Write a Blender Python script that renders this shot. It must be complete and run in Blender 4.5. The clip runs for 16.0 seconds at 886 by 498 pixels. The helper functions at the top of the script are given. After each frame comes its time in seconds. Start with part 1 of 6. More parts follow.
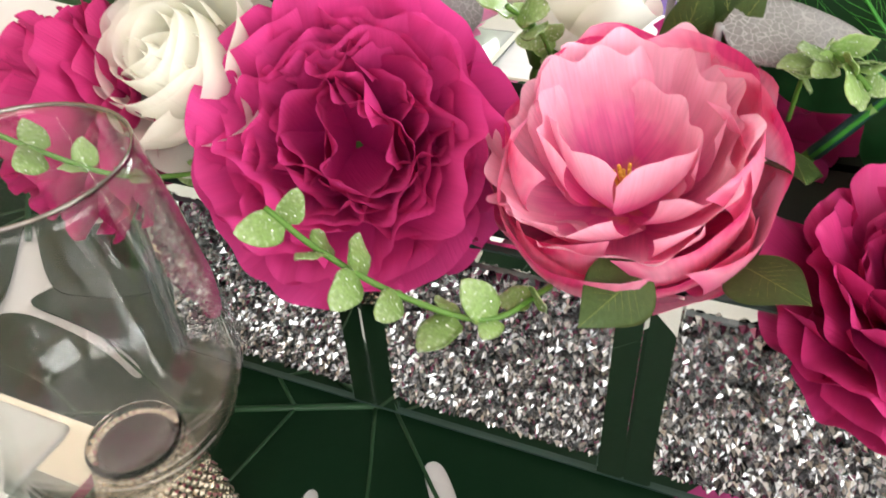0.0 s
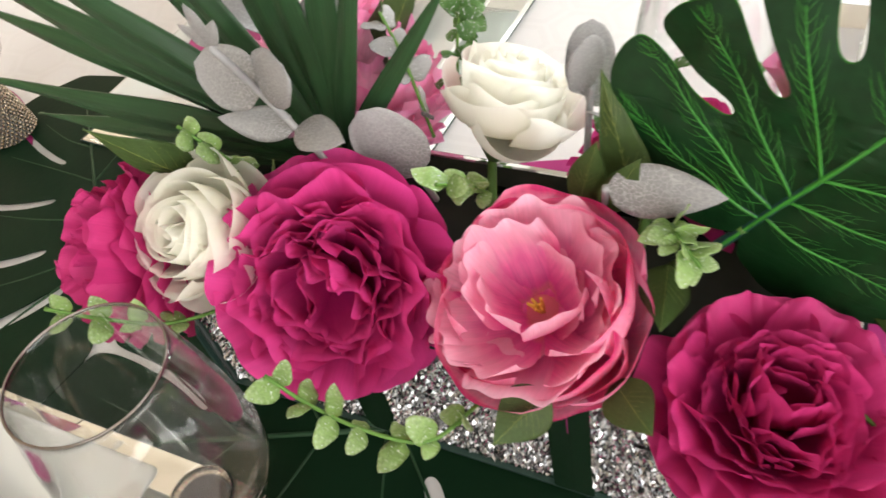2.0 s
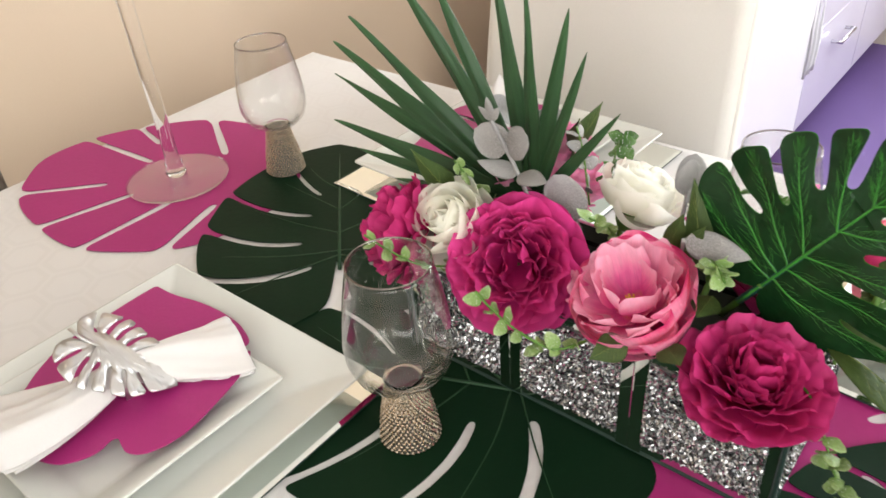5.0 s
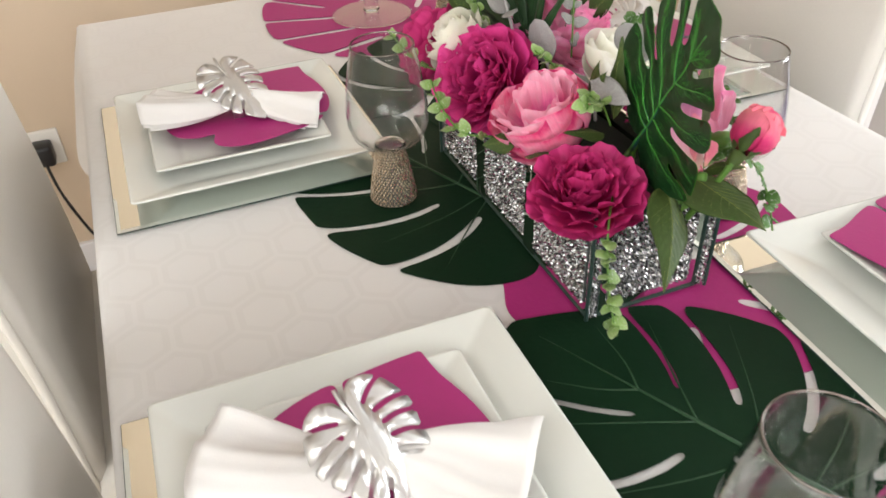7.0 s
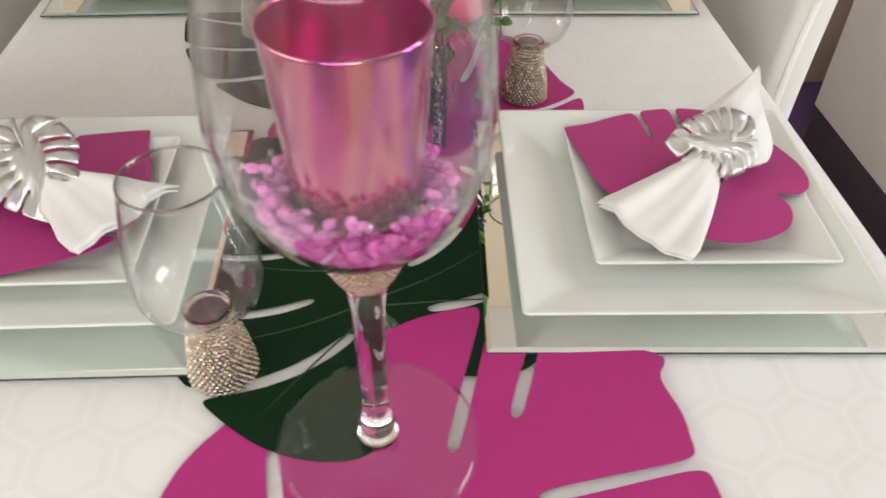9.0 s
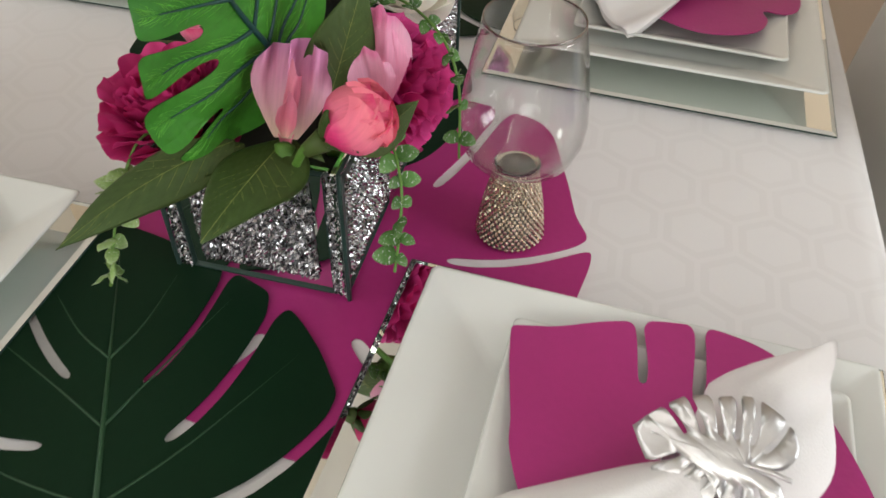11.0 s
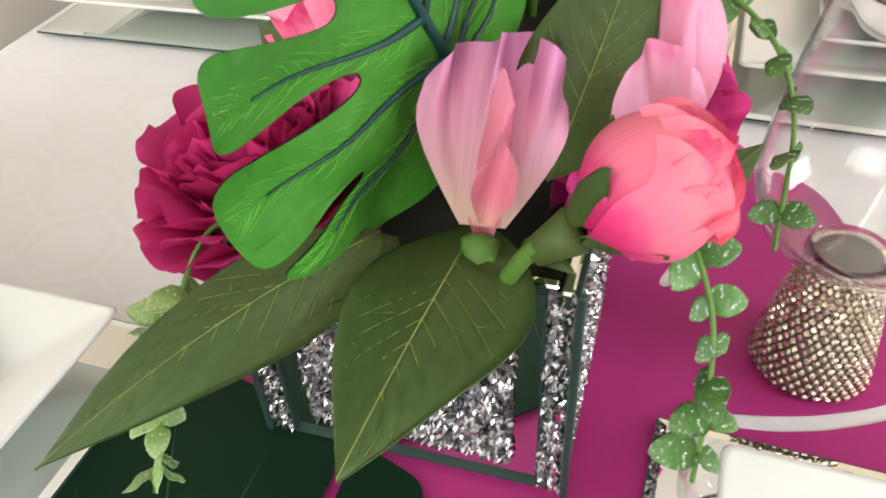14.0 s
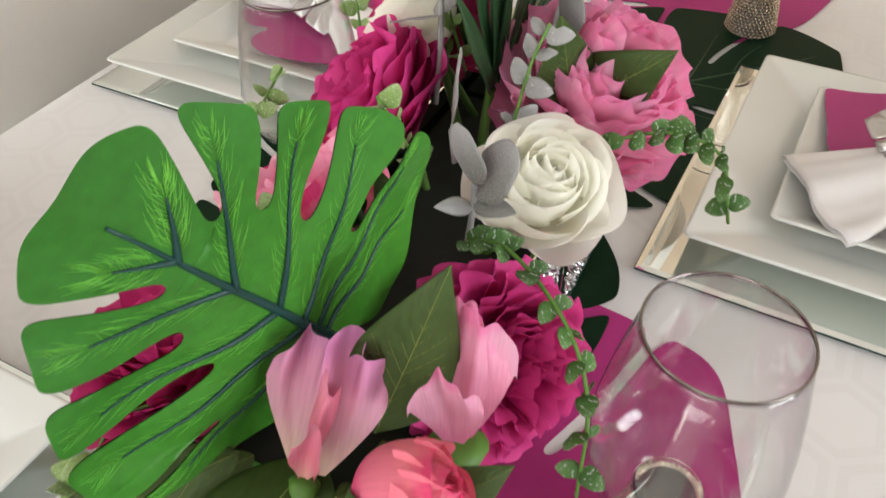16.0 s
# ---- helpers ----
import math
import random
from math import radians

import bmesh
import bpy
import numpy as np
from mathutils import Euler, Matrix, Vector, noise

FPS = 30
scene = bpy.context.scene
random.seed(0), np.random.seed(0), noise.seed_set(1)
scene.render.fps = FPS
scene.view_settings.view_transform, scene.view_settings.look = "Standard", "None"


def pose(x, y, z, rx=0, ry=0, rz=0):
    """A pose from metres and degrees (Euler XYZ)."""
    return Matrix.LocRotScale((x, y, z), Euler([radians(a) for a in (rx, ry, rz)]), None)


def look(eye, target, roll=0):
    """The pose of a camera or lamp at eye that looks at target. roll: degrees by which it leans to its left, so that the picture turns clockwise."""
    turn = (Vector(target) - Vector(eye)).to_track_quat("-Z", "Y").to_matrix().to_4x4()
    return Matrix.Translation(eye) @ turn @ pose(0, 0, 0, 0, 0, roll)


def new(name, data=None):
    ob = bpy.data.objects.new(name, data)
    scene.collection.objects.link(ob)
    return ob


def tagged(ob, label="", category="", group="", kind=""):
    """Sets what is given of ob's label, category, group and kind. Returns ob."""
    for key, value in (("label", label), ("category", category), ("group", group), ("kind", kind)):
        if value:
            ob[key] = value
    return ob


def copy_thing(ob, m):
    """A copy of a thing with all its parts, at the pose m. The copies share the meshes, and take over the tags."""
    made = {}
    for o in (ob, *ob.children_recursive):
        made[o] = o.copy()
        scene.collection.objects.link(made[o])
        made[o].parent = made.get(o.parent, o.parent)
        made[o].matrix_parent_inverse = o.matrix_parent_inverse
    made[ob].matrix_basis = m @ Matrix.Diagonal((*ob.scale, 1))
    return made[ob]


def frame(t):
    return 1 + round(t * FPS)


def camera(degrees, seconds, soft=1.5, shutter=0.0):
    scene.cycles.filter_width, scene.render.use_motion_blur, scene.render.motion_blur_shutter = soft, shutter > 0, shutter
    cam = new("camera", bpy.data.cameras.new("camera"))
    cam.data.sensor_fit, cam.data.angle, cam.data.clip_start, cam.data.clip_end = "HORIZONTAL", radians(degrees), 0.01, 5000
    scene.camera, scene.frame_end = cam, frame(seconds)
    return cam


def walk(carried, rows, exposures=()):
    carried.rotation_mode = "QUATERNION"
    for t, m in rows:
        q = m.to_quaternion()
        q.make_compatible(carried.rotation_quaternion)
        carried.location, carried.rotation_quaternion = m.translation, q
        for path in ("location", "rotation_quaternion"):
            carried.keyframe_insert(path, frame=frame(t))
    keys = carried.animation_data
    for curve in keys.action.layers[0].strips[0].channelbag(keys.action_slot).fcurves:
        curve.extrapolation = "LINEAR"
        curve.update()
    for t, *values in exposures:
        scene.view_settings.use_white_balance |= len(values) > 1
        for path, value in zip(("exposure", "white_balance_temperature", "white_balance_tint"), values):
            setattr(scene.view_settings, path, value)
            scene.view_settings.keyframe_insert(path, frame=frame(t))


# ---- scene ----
cam = camera(59.7, 16.0, 1.6, 0.25)
PATH = [
    (0, (-0.249, -0.087, 1.021), (1.171, 0.567, -0.226), -3.6),
    (0.5, (-0.243, -0.074, 1.046), (1.141, 0.615, -0.222), -4.2),
    (1, (-0.245, -0.068, 1.066), (1.108, 0.665, -0.211), -4.7),
    (1.5, (-0.238, -0.087, 1.097), (0.999, 0.656, -0.288), -8.2),
    (2, (-0.218, -0.134, 1.137), (0.913, 0.616, -0.332), -13.8),
    (2.5, (-0.228, -0.175, 1.145), (0.886, 0.529, -0.36), -15.1),
    (3, (-0.262, -0.18, 1.17), (0.856, 0.586, -0.301), -15.9),
    (3.5, (-0.299, -0.142, 1.199), (0.807, 0.808, -0.169), -15.0),
    (3.7, (-0.319, -0.131, 1.204), (0.8, 0.892, -0.1), -12.2),
    (5.8, (-0.473, -0.361, 1.243), (0.754, 0.738, 0.109), -3.7),
    (6, (-0.444, -0.396, 1.233), (0.736, 0.737, 0.082), -3.8),
    (6.5, (-0.378, -0.516, 1.205), (0.462, 0.873, 0.036), -0.3),
    (7, (-0.35, -0.595, 1.207), (0.228, 0.896, 0.005), -2.2),
    (7.5, (-0.272, -0.711, 1.185), (0.194, 0.756, -0.091), -1.8),
    (8, (-0.203, -0.796, 1.198), (0.122, 0.708, -0.08), -3.2),
    (8.5, (-0.131, -0.818, 1.202), (0.104, 0.693, -0.088), -2.3),
    (9, (0.021, -0.815, 1.192), (0.121, 0.665, -0.149), 0.6),
    (9.2, (0.066, -0.819, 1.185), (0.115, 0.668, -0.151), 1.8),
    (11.3, (0.196, -0.446, 1.131), (-0.151, 0.861, -0.342), 0.2),
    (11.5, (0.18, -0.42, 1.106), (-0.193, 0.852, -0.391), -0.9),
    (12, (0.132, -0.365, 1.032), (-0.237, 0.941, -0.436), -0.1),
    (12.5, (0.094, -0.354, 0.983), (-0.301, 1.011, -0.425), 0.1),
    (13, (0.074, -0.367, 0.969), (-0.328, 1.054, -0.38), 0.5),
    (13.5, (0.063, -0.362, 0.991), (-0.375, 1.062, -0.344), -1.2),
    (14, (0.079, -0.344, 1.022), (-0.414, 1.081, -0.291), -3.6),
    (14.5, (0.119, -0.346, 1.051), (-0.414, 1.07, -0.258), -3.1),
    (15, (0.155, -0.355, 1.1), (-0.422, 1.021, -0.232), -1.9),
    (15.5, (0.158, -0.337, 1.126), (-0.436, 1.013, -0.225), -0.9),
    (16, (0.146, -0.29, 1.135), (-0.501, 1.013, -0.238), -0.2),
]
walk(cam, [(t, look(eye, target, roll)) for t, eye, target, roll in PATH],
     exposures=[(0.0, 0.6), (1.0, 0.6), (1.6, 0.4), (2.5, 0.34), (3.5, 0.3), (6.0, 0.2), (7.0, 0.08), (8.0, -0.22), (9.2, -0.35), (11.5, -0.43), (12.5, 0.0), (13.5, 0.25), (14.2, 0.3), (15.0, 0.08), (16.0, -0.05)])

# ---- light ----
world = bpy.data.worlds.new("world")
world.use_nodes = True
scene.world = world
_nt = world.node_tree
_sky = _nt.nodes.new("ShaderNodeTexSky")
_sky.sky_type, _sky.sun_disc = "NISHITA", False
_sky.sun_elevation, _sky.sun_rotation = radians(38), radians(110)
_nt.links.new(_sky.outputs["Color"], _nt.nodes["Background"].inputs["Color"])
_nt.nodes["Background"].inputs["Strength"].default_value = 0.12
scene.view_settings.exposure = 0.0


def window_light(name, place, target, sx, sy, watts, colour):
    lamp = bpy.data.lights.new(name, "AREA")
    lamp.shape, lamp.size, lamp.size_y, lamp.energy, lamp.color = "RECTANGLE", sx, sy, watts, colour
    ob = new(name, lamp)
    ob.matrix_world = look(place, target)
    return ob


window_light("window_light_kitchen", (2.93, -0.6, 1.6), (0.0, -0.2, 0.9), 1.5, 1.15, 66, (0.93, 0.975, 0.985))
window_light("window_light_garden", (-0.2, -2.73, 1.65), (0.0, 0.0, 0.9), 1.9, 1.25, 40, (1.0, 0.985, 0.935))
window_light("window_light_west", (-1.49, -0.9, 1.62), (0.0, 0.0, 0.9), 1.5, 1.1, 18, (1.0, 0.985, 0.935))

# ---- materials ----
TAU = 2 * math.pi


def mat(name, colour=(0.8, 0.8, 0.8), rough=0.5, metal=0.0, spread=0.0, grain=0.0, grain_size=300.0, stain=0.0, stain_size=9.0,
        sheen=0.0, trans=0.0, ior=1.45, coat=0.0, island=False, spec=0.5):
    """A principled material: two scales of noise in colour, fine relief, and a spread between alike pieces."""
    m = bpy.data.materials.new(name)
    m.use_nodes = True
    nt = m.node_tree
    b = nt.nodes["Principled BSDF"]
    b.inputs["Base Color"].default_value = (*colour, 1)
    b.inputs["Roughness"].default_value = rough
    b.inputs["Metallic"].default_value = metal
    b.inputs["IOR"].default_value = ior
    b.inputs["Transmission Weight"].default_value = trans
    b.inputs["Coat Weight"].default_value = coat
    b.inputs["Specular IOR Level"].default_value = spec
    if sheen:
        b.inputs["Sheen Weight"].default_value = sheen
    tex = nt.nodes.new("ShaderNodeTexCoord")
    last = None
    if stain or spread or grain:
        rgb = nt.nodes.new("ShaderNodeHueSaturation")
        rgb.inputs["Color"].default_value = (*colour, 1)
        value = nt.nodes.new("ShaderNodeMath")
        value.operation, value.inputs[0].default_value, value.inputs[1].default_value = "ADD", 1.0, 0.0
        chain = value.outputs[0]

        def add(source, amount):
            nonlocal chain
            k = nt.nodes.new("ShaderNodeMath")
            k.operation = "MULTIPLY_ADD"
            nt.links.new(source, k.inputs[0])
            k.inputs[1].default_value, k.inputs[2].default_value = 2 * amount, -amount
            s = nt.nodes.new("ShaderNodeMath")
            s.operation = "ADD"
            nt.links.new(chain, s.inputs[0])
            nt.links.new(k.outputs[0], s.inputs[1])
            chain = s.outputs[0]

        if stain:
            n = nt.nodes.new("ShaderNodeTexNoise")
            n.inputs["Scale"].default_value, n.inputs["Detail"].default_value = stain_size, 4
            nt.links.new(tex.outputs["Object"], n.inputs["Vector"])
            add(n.outputs["Fac"], stain)
        if grain:
            n = nt.nodes.new("ShaderNodeTexNoise")
            n.inputs["Scale"].default_value, n.inputs["Detail"].default_value = grain_size, 3
            nt.links.new(tex.outputs["Object"], n.inputs["Vector"])
            add(n.outputs["Fac"], grain)
            bump = nt.nodes.new("ShaderNodeBump")
            bump.inputs["Strength"].default_value, bump.inputs["Distance"].default_value = 0.35, 0.0006
            nt.links.new(n.outputs["Fac"], bump.inputs["Height"])
            nt.links.new(bump.outputs["Normal"], b.inputs["Normal"])
        if spread:
            info = nt.nodes.new("ShaderNodeNewGeometry" if island else "ShaderNodeObjectInfo")
            add(info.outputs["Random Per Island" if island else "Random"], spread)
        nt.links.new(chain, rgb.inputs["Value"])
        nt.links.new(rgb.outputs["Color"], b.inputs["Base Color"])
    return m


def ramp_mat(name, stops, rough=0.55, axis=2, spread=0.06, streak=0.08, streak_scale=(38, 3, 3), sheen=0.0, through_light=0.25, wobble=0.12, spec=0.3):
    """A petal or leaf material: colour runs along the piece's own length, with fine streaks along it."""
    m = bpy.data.materials.new(name)
    m.use_nodes = True
    nt = m.node_tree
    b = nt.nodes["Principled BSDF"]
    b.inputs["Roughness"].default_value = rough
    b.inputs["Sheen Weight"].default_value = sheen
    b.inputs["Specular IOR Level"].default_value = spec
    tex = nt.nodes.new("ShaderNodeTexCoord")
    sep = nt.nodes.new("ShaderNodeSeparateXYZ")
    nt.links.new(tex.outputs["Object"], sep.inputs[0])
    noise_a = nt.nodes.new("ShaderNodeTexNoise")
    noise_a.inputs["Scale"].default_value, noise_a.inputs["Detail"].default_value = 3.5, 3
    nt.links.new(tex.outputs["Object"], noise_a.inputs["Vector"])
    wob = nt.nodes.new("ShaderNodeMath")
    wob.operation = "MULTIPLY_ADD"
    nt.links.new(noise_a.outputs["Fac"], wob.inputs[0])
    wob.inputs[1].default_value = 2 * wobble
    nt.links.new(sep.outputs[axis], wob.inputs[2])
    off = nt.nodes.new("ShaderNodeMath")
    off.operation = "SUBTRACT"
    nt.links.new(wob.outputs[0], off.inputs[0])
    off.inputs[1].default_value = wobble
    ramp = nt.nodes.new("ShaderNodeValToRGB")
    el = ramp.color_ramp.elements
    while len(el) > 1:
        el.remove(el[-1])
    el[0].position, el[0].color = stops[0][0], (*stops[0][1], 1)
    for p, c in stops[1:]:
        e = el.new(p)
        e.color = (*c, 1)
    nt.links.new(off.outputs[0], ramp.inputs[0])
    mapping = nt.nodes.new("ShaderNodeMapping")
    mapping.inputs["Scale"].default_value = streak_scale
    nt.links.new(tex.outputs["Object"], mapping.inputs["Vector"])
    fine = nt.nodes.new("ShaderNodeTexNoise")
    fine.inputs["Scale"].default_value, fine.inputs["Detail"].default_value = 1.0, 4
    nt.links.new(mapping.outputs[0], fine.inputs["Vector"])
    info = nt.nodes.new("ShaderNodeObjectInfo")
    val = nt.nodes.new("ShaderNodeMath")
    val.operation = "MULTIPLY_ADD"
    nt.links.new(fine.outputs["Fac"], val.inputs[0])
    val.inputs[1].default_value, val.inputs[2].default_value = 2 * streak, 1 - streak - spread
    val2 = nt.nodes.new("ShaderNodeMath")
    val2.operation = "MULTIPLY_ADD"
    nt.links.new(info.outputs["Random"], val2.inputs[0])
    val2.inputs[1].default_value = 2 * spread
    nt.links.new(val.outputs[0], val2.inputs[2])
    hsv = nt.nodes.new("ShaderNodeHueSaturation")
    nt.links.new(val2.outputs[0], hsv.inputs["Value"])
    nt.links.new(ramp.outputs["Color"], hsv.inputs["Color"])
    nt.links.new(hsv.outputs["Color"], b.inputs["Base Color"])
    bump = nt.nodes.new("ShaderNodeBump")
    bump.inputs["Strength"].default_value, bump.inputs["Distance"].default_value = 0.4, 0.0008
    nt.links.new(fine.outputs["Fac"], bump.inputs["Height"])
    nt.links.new(bump.outputs["Normal"], b.inputs["Normal"])
    if through_light:
        tl = nt.nodes.new("ShaderNodeBsdfTranslucent")
        nt.links.new(hsv.outputs["Color"], tl.inputs["Color"])
        mix = nt.nodes.new("ShaderNodeMixShader")
        mix.inputs[0].default_value = through_light
        nt.links.new(b.outputs[0], mix.inputs[1])
        nt.links.new(tl.outputs[0], mix.inputs[2])
        nt.links.new(mix.outputs[0], nt.nodes["Material Output"].inputs["Surface"])
    return m


def cloth_material():
    """White table linen with a woven pattern of six-sided cells, 5 cm across, in a glossier thread; its gloss contrast
    is also painted as a darker tone.
    """
    m = mat("table_linen", (0.7, 0.688, 0.68), 0.75, stain=0.03, stain_size=6, sheen=0.2)
    nt = m.node_tree
    b = nt.nodes["Principled BSDF"]
    tex = nt.nodes.new("ShaderNodeTexCoord")

    def vec(op, a, c=None):
        n = nt.nodes.new("ShaderNodeVectorMath")
        n.operation = op
        for i, v in enumerate((a, c)):
            if v is None:
                continue
            if isinstance(v, tuple):
                n.inputs[i].default_value = v
            else:
                nt.links.new(v, n.inputs[i])
        return n.outputs["Value"] if op in ("DOT_PRODUCT", "LENGTH") else n.outputs["Vector"]

    def num(op, a, c=None, d=None):
        n = nt.nodes.new("ShaderNodeMath")
        n.operation = op
        for i, v in enumerate((a, c, d)):
            if v is None:
                continue
            if isinstance(v, (int, float)):
                n.inputs[i].default_value = v
            else:
                nt.links.new(v, n.inputs[i])
        return n.outputs[0]

    cell = 0.055
    p = vec("MULTIPLY", tex.outputs["Object"], (1 / cell, 1 / cell, 0))
    r = (1.0, 1.7320508, 1.0)
    # two offset lattices; the nearer centre wins
    def lattice(shift):
        q = vec("ADD", p, shift)
        n = nt.nodes.new("ShaderNodeVectorMath")
        n.operation = "MODULO"
        nt.links.new(vec("ADD", q, (100.0, 173.20508, 0.0)), n.inputs[0])
        n.inputs[1].default_value = r
        return vec("SUBTRACT", n.outputs["Vector"], (0.5, 0.8660254, 0.0))

    def hexdist(v):
        v = vec("ABSOLUTE", v)
        s = nt.nodes.new("ShaderNodeSeparateXYZ")
        nt.links.new(v, s.inputs[0])
        return num("MAXIMUM", vec("DOT_PRODUCT", v, (0.5, 0.8660254, 0.0)), s.outputs[0])

    d = num("MINIMUM", hexdist(lattice((0.0, 0.0, 0.0))), hexdist(lattice((0.5, 0.8660254, 0.0))))
    ring = num("LESS_THAN", num("ABSOLUTE", num("SUBTRACT", d, 0.405)), 0.055)
    fine = nt.nodes.new("ShaderNodeTexNoise")
    fine.inputs["Scale"].default_value, fine.inputs["Detail"].default_value = 900, 2
    nt.links.new(tex.outputs["Object"], fine.inputs["Vector"])
    old = b.inputs["Base Color"].links[0].from_socket
    mix = nt.nodes.new("ShaderNodeMix")
    mix.data_type = "RGBA"
    nt.links.new(num("MULTIPLY", ring, 0.55), mix.inputs[0])
    nt.links.new(old, mix.inputs[6])
    # darker tone that paints in the glossy thread's contrast
    mix.inputs[7].default_value = (0.645, 0.632, 0.622, 1)
    nt.links.new(mix.outputs[2], b.inputs["Base Color"])
    nt.links.new(num("SUBTRACT", 0.8, num("MULTIPLY", ring, 0.3)), b.inputs["Roughness"])
    bump = nt.nodes.new("ShaderNodeBump")
    bump.inputs["Strength"].default_value, bump.inputs["Distance"].default_value = 0.4, 0.0005
    nt.links.new(num("ADD", fine.outputs["Fac"], num("MULTIPLY", ring, -0.6)), bump.inputs["Height"])
    nt.links.new(bump.outputs["Normal"], b.inputs["Normal"])
    return m


M_CLOTH = cloth_material()
M_LINEN = mat("napkin_linen", (0.72, 0.705, 0.695), 0.8, grain=0.03, grain_size=900, stain=0.02, sheen=0.2)
M_LEATHER = mat("white_leather", (0.72, 0.7, 0.66), 0.42, grain=0.03, grain_size=420, stain=0.03, stain_size=5)
M_PIPING = mat("leather_piping", (0.82, 0.8, 0.76), 0.45, grain=0.02)
M_WALL = mat("beige_wall_paint", (0.62, 0.5, 0.38), 0.85, grain=0.02, grain_size=260, stain=0.03, stain_size=2.5)
M_WALL_PALE = mat("pale_wall_paint", (0.68, 0.62, 0.54), 0.85, grain=0.02, grain_size=260, stain=0.03, stain_size=2.5)
M_CEIL = mat("white_ceiling_paint", (0.8, 0.79, 0.77), 0.9, grain=0.02, stain=0.02)
M_FLOOR = mat("beige_floor_tile", (0.55, 0.47, 0.37), 0.45, grain=0.02, stain=0.08, stain_size=5)
M_GROUT = mat("tile_grout", (0.4, 0.35, 0.29), 0.9, grain=0.04)
M_PURPLE = mat("purple_vinyl", (0.12, 0.07, 0.22), 0.5, grain=0.04, stain=0.08, stain_size=6)
M_LAVENDER = mat("lavender_gloss_front", (0.6, 0.57, 0.68), 0.3, stain=0.03, coat=0.4)
M_WHITE_GLOSS = mat("white_gloss_panel", (0.8, 0.79, 0.82), 0.3, stain=0.02)
M_PLINTH = mat("dark_plinth", (0.07, 0.06, 0.07), 0.5, grain=0.05)
M_CHROME = mat("chrome", (0.78, 0.78, 0.8), 0.12, 1.0)
M_STEEL = mat("grey_brushed_metal", (0.3, 0.29, 0.28), 0.35, 1.0, grain=0.05)
M_MIRROR = mat("mirror_silvering", (0.86, 0.9, 0.86), 0.015, 1.0)
M_MIRROR_EDGE = mat("mirror_cut_edge", (0.025, 0.05, 0.043), 0.3, grain=0.03, spec=0.3)
M_CRYSTAL = mat("crushed_mirror_crystal", (0.36, 0.36, 0.37), 0.22, 1.0, spread=0.75, island=True)
M_BACKING = mat("grey_panel_backing", (0.16, 0.17, 0.18), 0.4, 0.6, grain=0.08, grain_size=700)
M_PORCELAIN = mat("white_porcelain", (0.665, 0.685, 0.65), 0.12, coat=0.5, stain=0.012, stain_size=4)
M_GREEN_MAT = mat("dark_green_leaf_mat", (0.0046, 0.02, 0.0082), 0.5, grain=0.1, grain_size=160, stain=0.15, stain_size=14, spec=0.1)
M_GREEN_VEIN = mat("green_mat_vein", (0.0095, 0.048, 0.015), 0.5, grain=0.08)
M_PINK_MAT = mat("magenta_leaf_mat", (0.37, 0.027, 0.165), 0.45, grain=0.05, grain_size=160, stain=0.06, stain_size=8, spec=0.22)
M_PINK_PAPER = mat("magenta_card", (0.36, 0.02, 0.16), 0.45, grain=0.05, grain_size=200, stain=0.08, stain_size=12)
M_SILVER = mat("silver_plated_metal", (0.6, 0.595, 0.585), 0.4, 1.0, grain=0.04, grain_size=220)
M_BEAD = mat("champagne_rhinestone", (0.66, 0.58, 0.47), 0.26, 1.0, spread=0.12, island=True)
M_RIM = mat("platinum_rim", (0.24, 0.215, 0.2), 0.2, 1.0)
M_CUP = mat("rose_metallic_glass", (0.58, 0.17, 0.29), 0.11, 0.9, coat=0.6)
M_CUP_IN = mat("magenta_metallic_lining", (0.55, 0.03, 0.26), 0.2, 0.8, stain=0.1, stain_size=20)
M_PINK_BEAD = mat("pink_acrylic_crystal", (0.92, 0.3, 0.74), 0.05, trans=0.55, ior=1.49, spread=0.3, island=True)
M_WAX = mat("pale_wax", (0.8, 0.72, 0.68), 0.5, stain=0.03)
M_STEM = mat("plastic_stem", (0.09, 0.2, 0.03), 0.5, grain=0.06)
M_SOIL = mat("dark_floral_foam", (0.02, 0.025, 0.018), 0.9, grain=0.3, grain_size=120)
M_BLACK = mat("black_plastic", (0.015, 0.015, 0.017), 0.4, grain=0.05)
M_SOCKET = mat("white_plastic", (0.78, 0.76, 0.72), 0.4, grain=0.01)
M_INK = mat("black_print", (0.02, 0.02, 0.02), 0.6)
M_DISC = mat("dark_metal_mesh", (0.045, 0.034, 0.03), 0.6, grain=0.3, grain_size=1600)
M_TOWEL = mat("white_tea_towel", (0.85, 0.85, 0.87), 0.85, grain=0.03, grain_size=700)


def glass_material(name, colour=(1, 1, 1), rough=0.0):
    m = mat(name, colour, rough, trans=1.0, ior=1.46)
    return m


